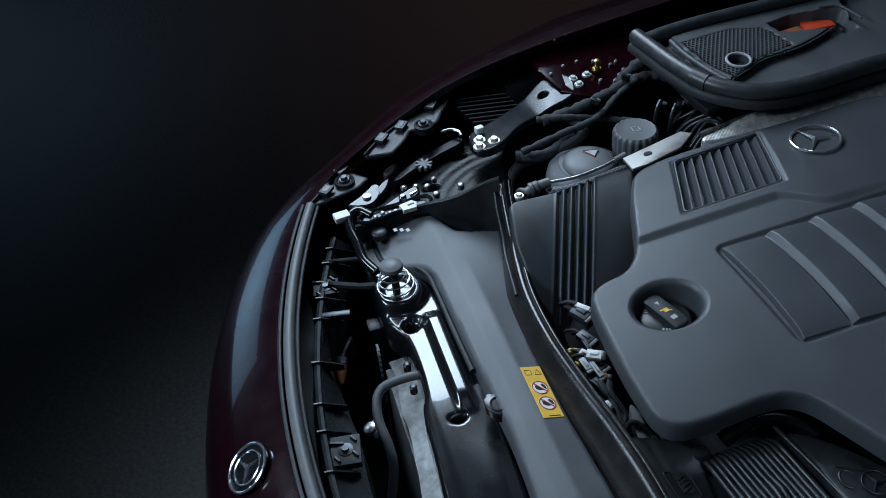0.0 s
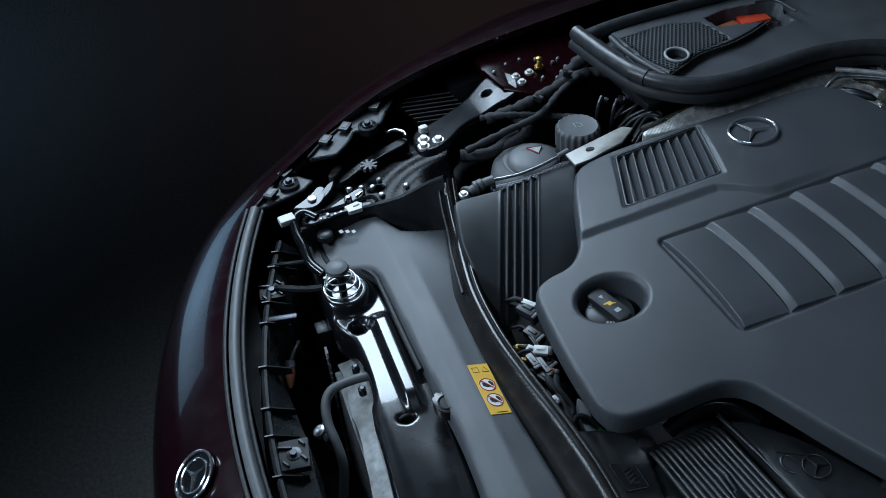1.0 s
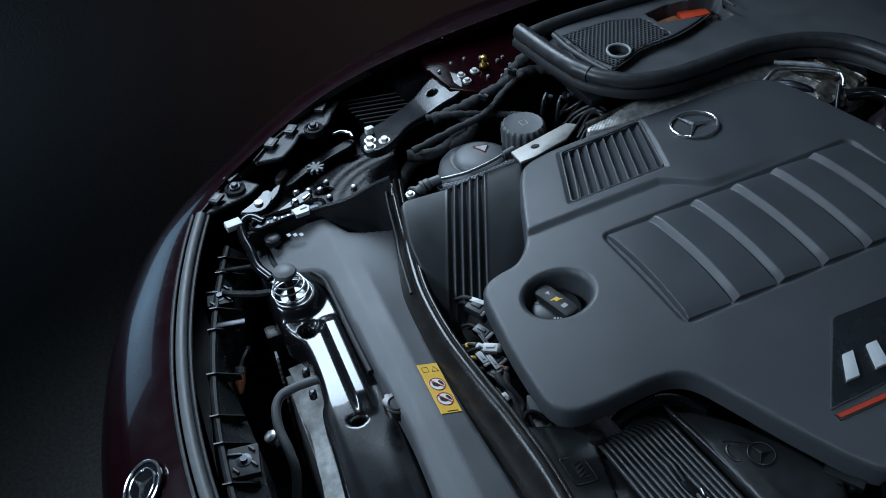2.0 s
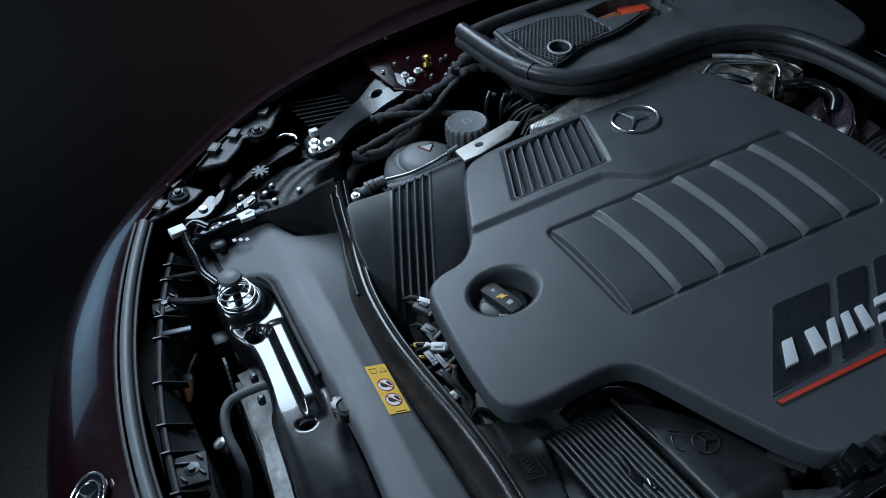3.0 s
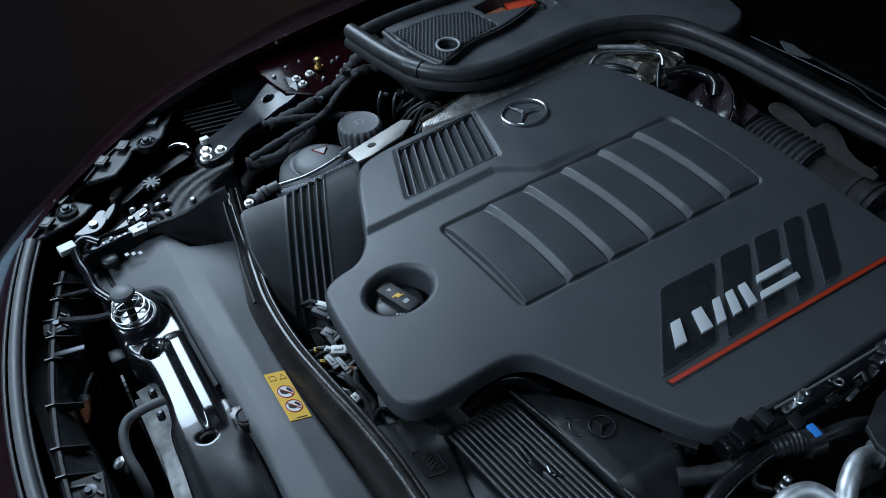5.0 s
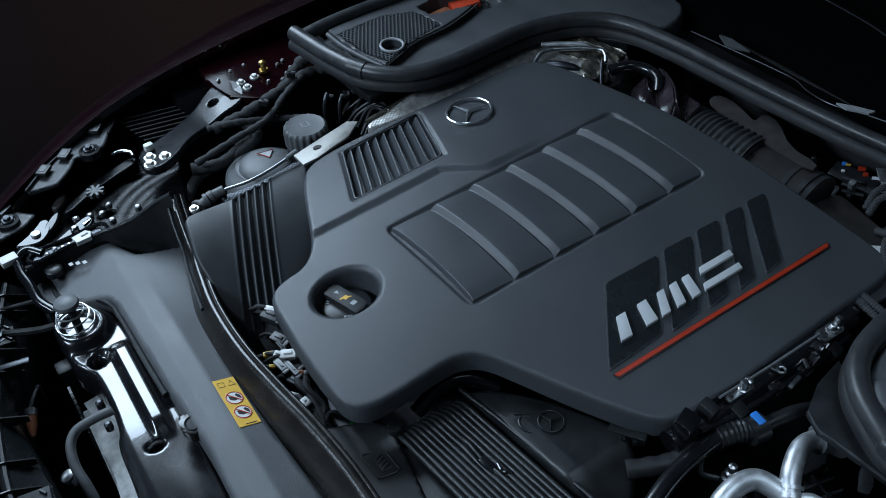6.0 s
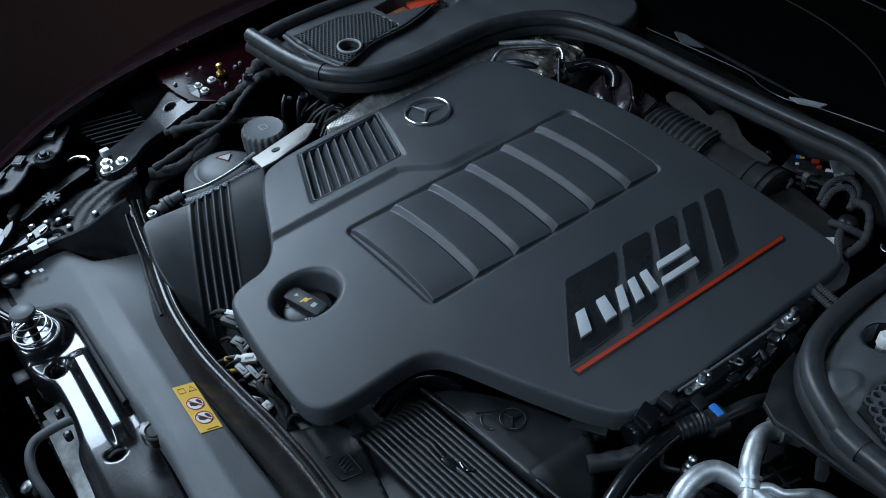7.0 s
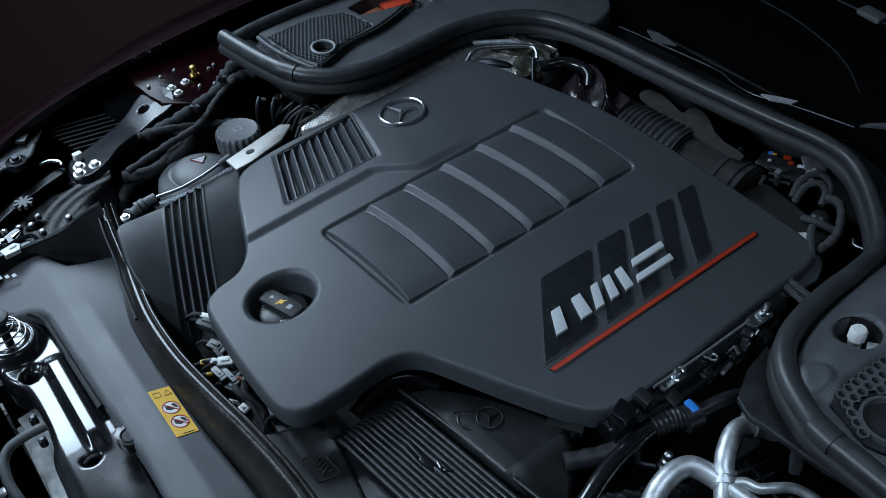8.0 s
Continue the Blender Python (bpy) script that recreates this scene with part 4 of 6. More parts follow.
for u, v, a, b in ((0.0, -0.006, 0.014, 0.0012), (0.0, 0.006, 0.014, 0.0012), (-0.0065, 0.0, 0.0012, 0.012), (0.0065, 0.0, 0.0012, 0.012)):
    part("cap_mark", boxed((-0.314 + u, 0.329 + v, 0.8658), (a, b, 0.0008), (0, 0, 0), 0), GREYPL, cp, smooth=0)
part("neck", turned((-0.314, 0.329, 0.80), [(0.045, -0.06), (0.042, 0.0), (0.034, 0.03)], 28), BLACK, tank)

duct = thing("air_duct", "dark plastic air intake duct with a bellows section", "duct")
DU = [(-0.227, 0.066), (-0.226, 0.155), (-0.242, 0.230), (-0.243, 0.292), (-0.19, 0.272), (-0.10, 0.238), (-0.03, 0.195), (-0.015, 0.15), (-0.03, 0.085), (-0.075, 0.058), (-0.15, 0.052)]


def duct_top(x, y):
    s = x + 0.235
    fall = 2.6 * s * s + 0.05 * s
    v = y + 0.42 * s
    band = smooth(0.150, 0.156, v) * (1 - smooth(0.218, 0.224, v))
    rib = 0.5 + 0.5 * np.cos(2 * math.pi * (v - 0.153) / 0.0136)
    return 0.846 - fall - band * (0.010 * (1 - rib) ** 1.4 - 0.002)


part("duct_body", shell(rounded(DU, 0.016), duct_top, 0.0018, 0.005, 0.10), DUCT, duct, smooth=70)
part("duct_end", boxed((-0.06, 0.16, 0.66), (0.14, 0.16, 0.16), (0, 20, 0), 0.03), MATT, duct)

shield = thing("heat_shield", "dimpled silver heat shield beside the engine cover", "heat shield")
HS = [(-0.220, 0.405), (-0.240, 0.41), (-0.252, 0.49), (-0.266, 0.62), (-0.290, 0.74), (-0.262, 0.83), (-0.20, 0.885), (-0.10, 0.90), (-0.10, 0.78), (-0.178, 0.755), (-0.205, 0.71), (-0.215, 0.60), (-0.215, 0.47)]


def hs_top(x, y):
    slope = 0.30 * np.clip(-0.216 - x, 0, 0.03) * smooth(0.44, 0.52, y)
    return 0.878 + 0.035 * (y - 0.4) + slope + 0.0009 * np.sin(x * 900) * np.sin(y * 900)


part("foil_sheet", shell(chaikin(HS, 2), hs_top, 0.0016, 0.003, 0.03), FOILSHEET, shield, smooth=180)
part("foil_roll", pipe([(-0.240, 0.41, 0.879), (-0.253, 0.49, 0.884), (-0.267, 0.62, 0.890), (-0.290, 0.74, 0.891), (-0.255, 0.83, 0.885), (-0.19, 0.89, 0.888)], 0.004, 8), FOIL, shield)
flat = part("bright_plate", plated([(-0.238, 0.270), (-0.248, 0.318), (-0.264, 0.385), (-0.252, 0.400), (-0.224, 0.366), (-0.207, 0.300), (-0.204, 0.272)], lambda x, y: 0.873 + 0.06 * (y - 0.3), 0.004, 0.0015), BARE, shield, "bright bare aluminium plate", smooth=30)
part("slot_hole", turned((-0.231, 0.311, 0.8738), [(0.0045, -0.002), (0.0045, 0.0012), (0.0025, 0.0012)], 16, squash=1.7), BLACK, flat)
part("foil_strip", shell(chaikin([(-0.247, 0.135), (-0.243, 0.19), (-0.250, 0.24), (-0.262, 0.288), (-0.236, 0.285), (-0.232, 0.20), (-0.222, 0.14)], 1), lambda x, y: 0.842 + 0.0005 * np.sin(x * 900) * np.sin(y * 900) * 1.6, 0.0016, 0.002, 0.02), DARKMETAL, shield, smooth=180)
part("steel_edge", pipe([(-0.243, 0.146, 0.853), (-0.238, 0.188, 0.855), (-0.244, 0.231, 0.857), (-0.254, 0.268, 0.859)], 0.0028, 10), STEEL, shield)
part("edge_clamp", pipe([(-0.252, 0.262, 0.858), (-0.258, 0.284, 0.860)], 0.006, 12, 2), KNOB, shield)
sock = part("pipe_socket", pipe([(-0.247, 0.104, 0.838), (-0.249, 0.124, 0.845), (-0.247, 0.146, 0.850)], lambda t: 0.0085 + 0.002 * (0.35 < t < 0.6), 16, 10), KNOB, shield, "grey ribbed plastic socket")
part("socket_ring", pipe([(-0.248, 0.112, 0.842), (-0.248, 0.117, 0.843)], 0.0118, 16, 2), KNOB, sock)
bolt(shield, (-0.240, 0.090, 0.842), 0.0055)
part("pipe_elbow", pipe([(-0.270, 0.11, 0.80), (-0.262, 0.098, 0.832), (-0.248, 0.108, 0.840)], 0.006, 10), KNOB, shield)
# crumpled shielding behind the cover
for q, s, t in (((-0.19, 0.835, 0.885), (0.09, 0.05, 0.03), 20), ((-0.13, 0.815, 0.88), (0.06, 0.05, 0.03), -15), ((-0.16, 0.86, 0.90), (0.10, 0.02, 0.02), 10)):
    bm = boxed(q, s, (8, 0, t), 0.006)
    bmesh.ops.subdivide_edges(bm, edges=bm.edges, cuts=5, use_grid_fill=True)
    for v in bm.verts:
        v.co += noise.noise_vector(v.co * 70) * 0.006 + noise.noise_vector(v.co * 220) * 0.0025
    part("crumpled_foil", bm, FOIL, shield, smooth=35)
part("edge_rod", pipe([(-0.228, 0.774, 0.910), (-0.205, 0.802, 0.912), (-0.180, 0.832, 0.912), (-0.168, 0.842, 0.906)], 0.0042, 12), ALU, shield)
part("edge_rod", pipe([(-0.200, 0.735, 0.895), (-0.207, 0.761, 0.908), (-0.195, 0.791, 0.910), (-0.155, 0.844, 0.910), (-0.135, 0.846, 0.908), (-0.120, 0.836, 0.902)], 0.0042, 12), STEEL, shield)
part("drop_rod", pipe([(-0.122, 0.829, 0.905), (-0.098, 0.808, 0.892), (-0.072, 0.790, 0.875)], 0.004, 10), DARKMETAL, shield)
slotted = part("slotted_bracket", plated([(-0.200, 0.868), (-0.160, 0.918), (-0.134, 0.898), (-0.174, 0.848)], 0.902, 0.006, 0.0015), BLACK, shield, "black slotted bracket", smooth=30)
for k in range(4):
    part("slot", boxed((-0.183 + 0.0115 * k, 0.867 + 0.0140 * k, 0.9022), (0.004, 0.010, 0.0012), (0, 0, -40), 0), MATT, slotted, smooth=0)
elbow = part("foil_elbow", pipe([(-0.190, 0.765, 0.888), (-0.170, 0.775, 0.893), (-0.150, 0.790, 0.890), (-0.140, 0.80, 0.875)], lambda t: 0.0085 + 0.002 * (t > 0.75), 16, 8), DARKMETAL, shield)
part("elbow_nut", turned((-0.138, 0.812, 0.884), [(0.012, -0.01), (0.012, 0.004), (0.008, 0.006), (0.006, 0.002)], 6, (0.4, -0.4, 1)), DARKMETAL, elbow)
part("clip_plate", boxed((-0.118, 0.838, 0.893), (0.028, 0.012, 0.010), (0, 0, 45), 0.003), STEEL, shield)
part("clip_plate", boxed((-0.142, 0.842, 0.888), (0.020, 0.010, 0.010), (0, 0, 45), 0.003), DARKMETAL, shield)


def harness(name, label_text, pts, r, mat=None, wob=0.08):
    h = thing(name, label_text, "wiring", "wiring of the engine bay")
    part("loom", pipe(pts, lambda t: r * (1 + wob * math.sin(t * 70) * math.sin(t * 23)), 10, 14), mat or TAPE, h)
    return h


harness("wiring_harness", "thick tape-wrapped wiring harness along the wing", [(-0.435, 0.205, 0.838), (-0.432, 0.26, 0.848), (-0.440, 0.32, 0.858), (-0.455, 0.38, 0.866), (-0.452, 0.44, 0.870), (-0.40, 0.48, 0.86)], 0.010, wob=0.22)
harness("wiring_harness", "thin taped wiring beside the thick harness", [(-0.382, 0.146, 0.82), (-0.389, 0.224, 0.835), (-0.399, 0.294, 0.845), (-0.43, 0.35, 0.862), (-0.46, 0.41, 0.872)], 0.0065, wob=0.2)
harness("wiring_harness", "short taped wiring branch at the wing", [(-0.44, 0.195, 0.84), (-0.422, 0.237, 0.846), (-0.41, 0.30, 0.836), (-0.385, 0.36, 0.83)], 0.006, wob=0.2)
harness("wiring_harness", "tape-wrapped wiring branch under the cowl", [(-0.47, 0.36, 0.84), (-0.49, 0.41, 0.875), (-0.47, 0.455, 0.888), (-0.42, 0.46, 0.88), (-0.36, 0.46, 0.86)], 0.011, wob=0.25)
harness("wiring_harness", "dark wiring loom running down beside the reservoir", [(-0.44, 0.25, 0.84), (-0.40, 0.27, 0.82), (-0.39, 0.22, 0.80), (-0.40, 0.15, 0.78), (-0.37, 0.11, 0.76)], 0.010)
harness("wiring_harness", "dark wiring loom behind the lamp carrier", [(-0.40, 0.14, 0.80), (-0.385, 0.19, 0.80), (-0.41, 0.24, 0.80), (-0.46, 0.27, 0.78)], 0.011)
for k in range(9):
    random.seed(k)
    a = random.uniform(-0.01, 0.01)
    harness("cable", "thin black cable under the cowl seal", [(-0.36 + 0.012 * k, 0.42 + a, 0.83), (-0.345 + 0.010 * k, 0.44 + a, 0.86 + a), (-0.33 + 0.012 * k, 0.46 - a, 0.875), (-0.31 + 0.012 * k, 0.47, 0.85)], 0.0035, BLACK, 0)
for k, (x, y, z, r) in enumerate(((-0.420, 0.300, 0.866, 40), (-0.452, 0.372, 0.882, 70), (-0.392, 0.452, 0.872, 20), (-0.352, 0.430, 0.868, -30), (-0.330, 0.452, 0.872, 10), (-0.372, 0.405, 0.862, 55))):
    clip_thing = thing("cable_clip", "small black plastic clip on the wiring", "clip", "clips on the wiring")
    part("clip_band", boxed((x, y, z), (0.016, 0.011, 0.010), (0, 12, r), 0.002), BLACK, clip_thing)
    part("clip_tongue", boxed((x + 0.007, y + 0.003, z + 0.006), (0.008, 0.004, 0.004), (0, 12, r), 0.001), KNOB, clip_thing)
for k in range(2):
    part_of = thing("vent_pipe", "thin metal pipe behind the reservoir", "pipe")
    part("pipe_run", pipe([(-0.355 + 0.02 * k, 0.385 + 0.02 * k, 0.80), (-0.36 + 0.02 * k, 0.390 + 0.02 * k, 0.855), (-0.375 + 0.02 * k, 0.405 + 0.02 * k, 0.868)], 0.004, 8), DARKMETAL, part_of)

# ---------------------------------------------------------------- cowl
seal = thing("cowl_seal", "thick black rubber cowl seal sweeping round the bay", "seal")
SP = [(-0.496, 0.408, 0.935), (-0.445, 0.415, 0.935), (-0.398, 0.422, 0.935), (-0.355, 0.431, 0.935), (-0.316, 0.443, 0.935), (-0.280, 0.466, 0.935), (-0.247, 0.508, 0.935), (-0.236, 0.561, 0.935), (-0.238, 0.62, 0.935), (-0.246, 0.70, 0.936), (-0.246, 0.765, 0.937), (-0.222, 0.843, 0.939), (-0.165, 0.900, 0.941),
      (-0.06, 0.925, 0.942), (0.06, 0.935, 0.943), (0.18, 0.946, 0.943), (0.29, 0.960, 0.942), (0.375, 0.973, 0.941), (0.44, 0.960, 0.940), (0.505, 0.912, 0.936), (0.560, 0.850, 0.930), (0.571, 0.790, 0.927),
      (0.573, 0.724, 0.926), (0.581, 0.656, 0.925), (0.597, 0.609, 0.925), (0.625, 0.575, 0.925), (0.664, 0.552, 0.925), (0.70, 0.538, 0.925), (0.74, 0.536, 0.925), (0.80, 0.534, 0.925)]
part("seal_tube", pipe(SP, lambda t: 0.0142 - 0.0035 * math.exp(-((t - 0.58) / 0.14) ** 4), 14, 6), RUBBER, seal)
cc = spline(SP, 6)
low = bmesh.new()
rows = []
for i, q in enumerate(cc):
    d = cc[min(i + 1, len(cc) - 1)] - cc[max(i - 1, 0)]
    s = Vector((d.y, -d.x, 0)).normalized()
    rows.append([low.verts.new(q + s * o + Vector((0, 0, z))) for o, z in ((0.004, -0.009), (0.010, -0.011), (0.0150, -0.016), (0.0155, -0.026), (0.006, -0.031), (-0.01, -0.030))])
for a, b in zip(rows, rows[1:]):
    for s in range(5):
        low.faces.new((a[s], b[s], b[s + 1], a[s + 1]))
part("seal_foot", low, MATT, seal, smooth=60)
for i in (24, 163):
    d = (cc[i + 1] - cc[i - 1]).normalized()
    part("joint_sleeve", tube(bmesh.new(), [cc[i] - d * 0.016, cc[i], cc[i] + d * 0.016], 0.0158, 18, 1), RUBBER, seal)


def honeycomb(outline, z, pitch, wall_w, depth, skip=()):
    """A sheet of six-sided openings inside an outline."""
    bm = bmesh.new()
    p = np.array(outline)
    x0, y0, x1, y1 = p[:, 0].min(), p[:, 1].min(), p[:, 0].max(), p[:, 1].max()
    r = pitch / math.sqrt(3)
    for i in range(int((x1 - x0) / (1.5 * r)) + 2):
        for j in range(int((y1 - y0) / pitch) + 2):
            x, y = x0 + 1.5 * r * i, y0 + pitch * (j + 0.5 * (i % 2))
            if inside(outline, np.array([x]), np.array([y]))[0] < r * 0.3 or any(math.hypot(x - a, y - b) < c for a, b, c in skip):
                continue
            out = [(x + r * math.cos(k * math.pi / 3), y + r * math.sin(k * math.pi / 3)) for k in range(6)]
            inn = [(x + (r - wall_w) * math.cos(k * math.pi / 3), y + (r - wall_w) * math.sin(k * math.pi / 3)) for k in range(6)]
            a = [bm.verts.new((*q, z)) for q in out]
            b = [bm.verts.new((*q, z)) for q in inn]
            c = [bm.verts.new((*q, z - depth)) for q in inn]
            for k in range(6):
                bm.faces.new((a[k], a[(k + 1) % 6], b[(k + 1) % 6], b[k]))
                bm.faces.new((b[k], b[(k + 1) % 6], c[(k + 1) % 6], c[k]))
    return bm


far_cowl = thing("cowl_cover", "grey plastic cowl cover with a honeycomb air grille", "cowl cover")
FC = [(-0.462, 0.426), (-0.40, 0.434), (-0.33, 0.452), (-0.285, 0.480), (-0.256, 0.52), (-0.246, 0.57), (-0.246, 0.64), (-0.254, 0.72), (-0.250, 0.775), (-0.226, 0.85), (-0.165, 0.905), (-0.10, 0.925), (-0.10, 1.00), (-0.16, 1.05), (-0.50, 1.05), (-0.48, 0.60)]
MESH = [(-0.434, 0.466), (-0.446, 0.566), (-0.424, 0.626), (-0.352, 0.640), (-0.342, 0.600), (-0.335, 0.566), (-0.298, 0.493), (-0.345, 0.474)]
SLOT = [(-0.434, 0.639), (-0.447, 0.692), (-0.440, 0.770), (-0.432, 0.786), (-0.382, 0.790), (-0.373, 0.761), (-0.388, 0.702), (-0.397, 0.645)]
RAISED = [(-0.60, 0.462), (-0.434, 0.458), (-0.345, 0.466), (-0.292, 0.485), (-0.312, 0.528), (-0.331, 0.569), (-0.343, 0.641), (-0.358, 0.686), (-0.384, 0.742), (-0.41, 0.79), (-0.60, 0.84)]


def far_top(x, y):
    z = 0.926 + 0.02 * smooth(0.80, 1.0, y) + 0.014 * smooth(-0.0015, 0.0015, inside(RAISED, x, y))
    return z - 0.009 * smooth(0.0, 0.004, inside(MESH, x, y)) - 0.032 * smooth(-0.002, 0.004, inside(SLOT, x, y))


part("panel", shell(chaikin(FC, 2), far_top, 0.0032, 0.006, 0.03), SHROUD, far_cowl, smooth=50)
part("grille_bed", plated(MESH, 0.9325, 0.003, 0), MATT, far_cowl, smooth=0)
tagged(part("honeycomb", honeycomb(MESH, 0.9405, 0.0080, 0.0013, 0.006, [(-0.336, 0.524, 0.0215)]), SHROUD, far_cowl, "grey honeycomb grille", smooth=0), kind="stuff")
edge_line = spline([(*q, 0) for q in RAISED[3:9]], 10)
for row in range(2):
    cells = bmesh.new()
    for i in range(1, len(edge_line) - 1):
        q, d = edge_line[i], (edge_line[i + 1] - edge_line[i - 1]).normalized()
        out = Vector((-d.y, d.x, 0)) * -1
        at = q + out * 0.0022 + d * 0.003 * row
        six = [cells.verts.new(at + d * 0.0030 * math.cos(k * math.pi / 3) + Vector((0, 0, 0.9295 + 0.0062 * row + 0.0026 * math.sin(k * math.pi / 3)))) for k in range(6)]
        back = [cells.verts.new(v.co - out * 0.003) for v in six]
        cells.faces.new(six)
        for k in range(6):
            cells.faces.new((six[k], six[(k + 1) % 6], back[(k + 1) % 6], back[k]))
    tagged(part("edge_cell", cells, MATT, far_cowl, "dark openings in the grille edge", smooth=0), kind="stuff")
ring_pts = [(-0.336 + 0.0195 * math.cos(a), 0.524 + 0.0205 * math.sin(a), 0.9435 - 0.10 * 0.0195 * math.cos(a)) for a in (2 * math.pi * i / 40 for i in range(40))]
part("round_frame", pipe(ring_pts, 0.0026, 10, 1, True), GREYPL, far_cowl, "light grey ring in the grille")
part("frame_cup", turned((-0.336, 0.524, 0.930), [(0.015, 0.0), (0.0185, 0.0125)], 32, top=False), DUCT, far_cowl)
part("slot_bed", plated([(-0.438, 0.650), (-0.440, 0.768), (-0.390, 0.778), (-0.392, 0.66)], 0.9115, 0.004, 0), MATT, far_cowl, smooth=0)
part("orange_block", plated([(-0.447, 0.714), (-0.430, 0.766), (-0.404, 0.762), (-0.408, 0.704)], lambda x, y: 0.924 + 0.10 * (x + 0.425), 0.010, 0.002), ORANGE, far_cowl, "orange block in the slot")
part("brown_block", boxed((-0.415, 0.678, 0.918), (0.030, 0.050, 0.010), (0, 0, 8), 0.002), RUST, far_cowl)
part("slot_bead", pipe([(-0.447, 0.75, 0.943), (-0.440, 0.780, 0.943), (-0.424, 0.790, 0.943), (-0.382, 0.794, 0.943)], 0.0022, 8), SHROUD, far_cowl)
part("front_ridge", pipe([(-0.445, 0.452, 0.940), (-0.395, 0.4535, 0.940), (-0.340, 0.463, 0.940), (-0.292, 0.478, 0.938)], 0.0042, 10), SHROUD, far_cowl)
part("edge_seal", pipe([(-0.470, 0.418, 0.938), (-0.476, 0.47, 0.942), (-0.482, 0.55, 0.944), (-0.486, 0.70, 0.947), (-0.495, 0.95, 0.95)], 0.0125, 14), RUBBER, far_cowl)
part("under_ledge", boxed((-0.40, 0.455, 0.890), (0.24, 0.05, 0.016), (0, 0, 5), 0.004), BLACK, far_cowl)

near_cowl = thing("cowl_cover", "grey plastic cowl cover with a round filler opening", "cowl cover")
NC = [(0.582, 0.86), (0.588, 0.74), (0.596, 0.67), (0.610, 0.615), (0.632, 0.580), (0.668, 0.556), (0.72, 0.545), (0.90, 0.54), (0.90, 0.98), (0.60, 0.98)]
NMESH = [(0.686, 0.572), (0.675, 0.616), (0.681, 0.690), (0.77, 0.74), (0.82, 0.72), (0.82, 0.585), (0.745, 0.556)]


def near_top(x, y):
    z = 0.936 - 0.008 * (1 - smooth(0.0, 0.03, inside(NC, x, y) - 0.014))
    bump = np.maximum(0, 1 - ((x - 0.650) / 0.022) ** 2 - ((y - 0.586) / 0.028) ** 2)
    return z + 0.010 * np.sqrt(bump) - 0.007 * smooth(-0.002, 0.004, inside(NMESH, x, y))


part("panel", shell(chaikin(NC, 2), near_top, 0.004, 0.006, 0.03, [(0.640, 0.690, 0.027, 0.030)]), SHROUD, near_cowl, smooth=60)
tagged(part("honeycomb", honeycomb(NMESH, 0.9362, 0.0135, 0.0026, 0.0055, [(0.742, 0.601, 0.037)]), SHROUD, near_cowl, "grey honeycomb grille", smooth=0), kind="stuff")
part("grille_bed", plated(NMESH, 0.9308, 0.002, 0), MATT, near_cowl, smooth=0)
part("cup", turned((0.742, 0.601, 0.9135), [(0.022, 0.0), (0.026, 0.010), (0.030, 0.0235), (0.034, 0.0235), (0.034, 0.010)], 32, top=False), SHROUD, near_cowl)
part("cup_screw", turned((0.742, 0.601, 0.914), [(0.016, 0.0), (0.015, 0.004), (0.004, 0.005), (0.003, 0.008)], 20), BLACK, near_cowl)
part("well", turned((0.640, 0.690, 0.90), [(0.027, -0.02), (0.028, 0.0), (0.028, 0.03)], 32, top=False), MATT, near_cowl)
white = thing("filler_cap", "pale grey ribbed filler cap in its opening", "cap")
wc = turned((0.641, 0.686, 0.925), [(0.009, -0.02), (0.009, 0.0), (0.0110, 0.0005), (0.0110, 0.013), (0.0085, 0.0165), (0.004, 0.017)], 10)
part("cap_top", wc, WHITE, white, smooth=35)
part("nozzle", pipe([(0.655, 0.692, 0.915), (0.668, 0.698, 0.918)], 0.008, 12, 2), GREYPL, white)
# dark scuttle behind the seal
scuttle = thing("scuttle_panel", "black scuttle panel below the windscreen", "scuttle")
bm = bmesh.new()
rows = []
for i, q in enumerate(cc[66:122]):
    rows.append([bm.verts.new((q.x, q.y + 0.01, q.z - 0.004)), bm.verts.new((q.x * 1.0, q.y + 0.05, 0.915)), bm.verts.new((q.x, max(q.y + 0.1, 1.06), 0.90))])
for a, b in zip(rows, rows[1:]):
    for s in range(2):
        bm.faces.new((a[s], b[s], b[s + 1], a[s + 1]))
part("panel", bm, MATT, scuttle, smooth=60)
part("edge_bead", pipe([(-0.06, 0.975, 0.945), (0.014, 0.984, 0.945), (0.109, 0.995, 0.945), (0.157, 0.997, 0.945), (0.19, 0.987, 0.945), (0.237, 0.987, 0.945), (0.297, 1.010, 0.945), (0.386, 1.033, 0.945)], 0.0013, 6), DARKMETAL, scuttle)
part("pale_flap", plated([(0.242, 0.990), (0.262, 1.004), (0.292, 1.019), (0.290, 1.006), (0.262, 0.988)], 0.950, 0.003, 0), GREYPL, scuttle, smooth=0)
part("dark_flap", plated([(-0.015, 0.998), (0.006, 1.006), (0.054, 0.999), (0.02, 0.980)], 0.950, 0.003, 0), KNOB, scuttle, smooth=0)
part("corner_bar", plated([(0.395, 1.030), (0.400, 1.045), (0.46, 1.125), (0.47, 1.10)], 0.955, 0.004, 0), KNOB, scuttle, smooth=0)
# glints over the black windscreen, built as a thin bar with a head
wiper = thing("windscreen_glint", "thin dark bar standing in for a windscreen glint", "wiper")
part("arm", pipe([(0.05, 1.155, 1.045), (0.16, 1.165, 1.05), (0.26, 1.163, 1.05), (0.33, 1.155, 1.05)], 0.002, 8), DARKMETAL, wiper)
part("glint_head", boxed((0.294, 1.162, 1.052), (0.045, 0.026, 0.010), (0, 0, -8), 0.004), KNOB, wiper)
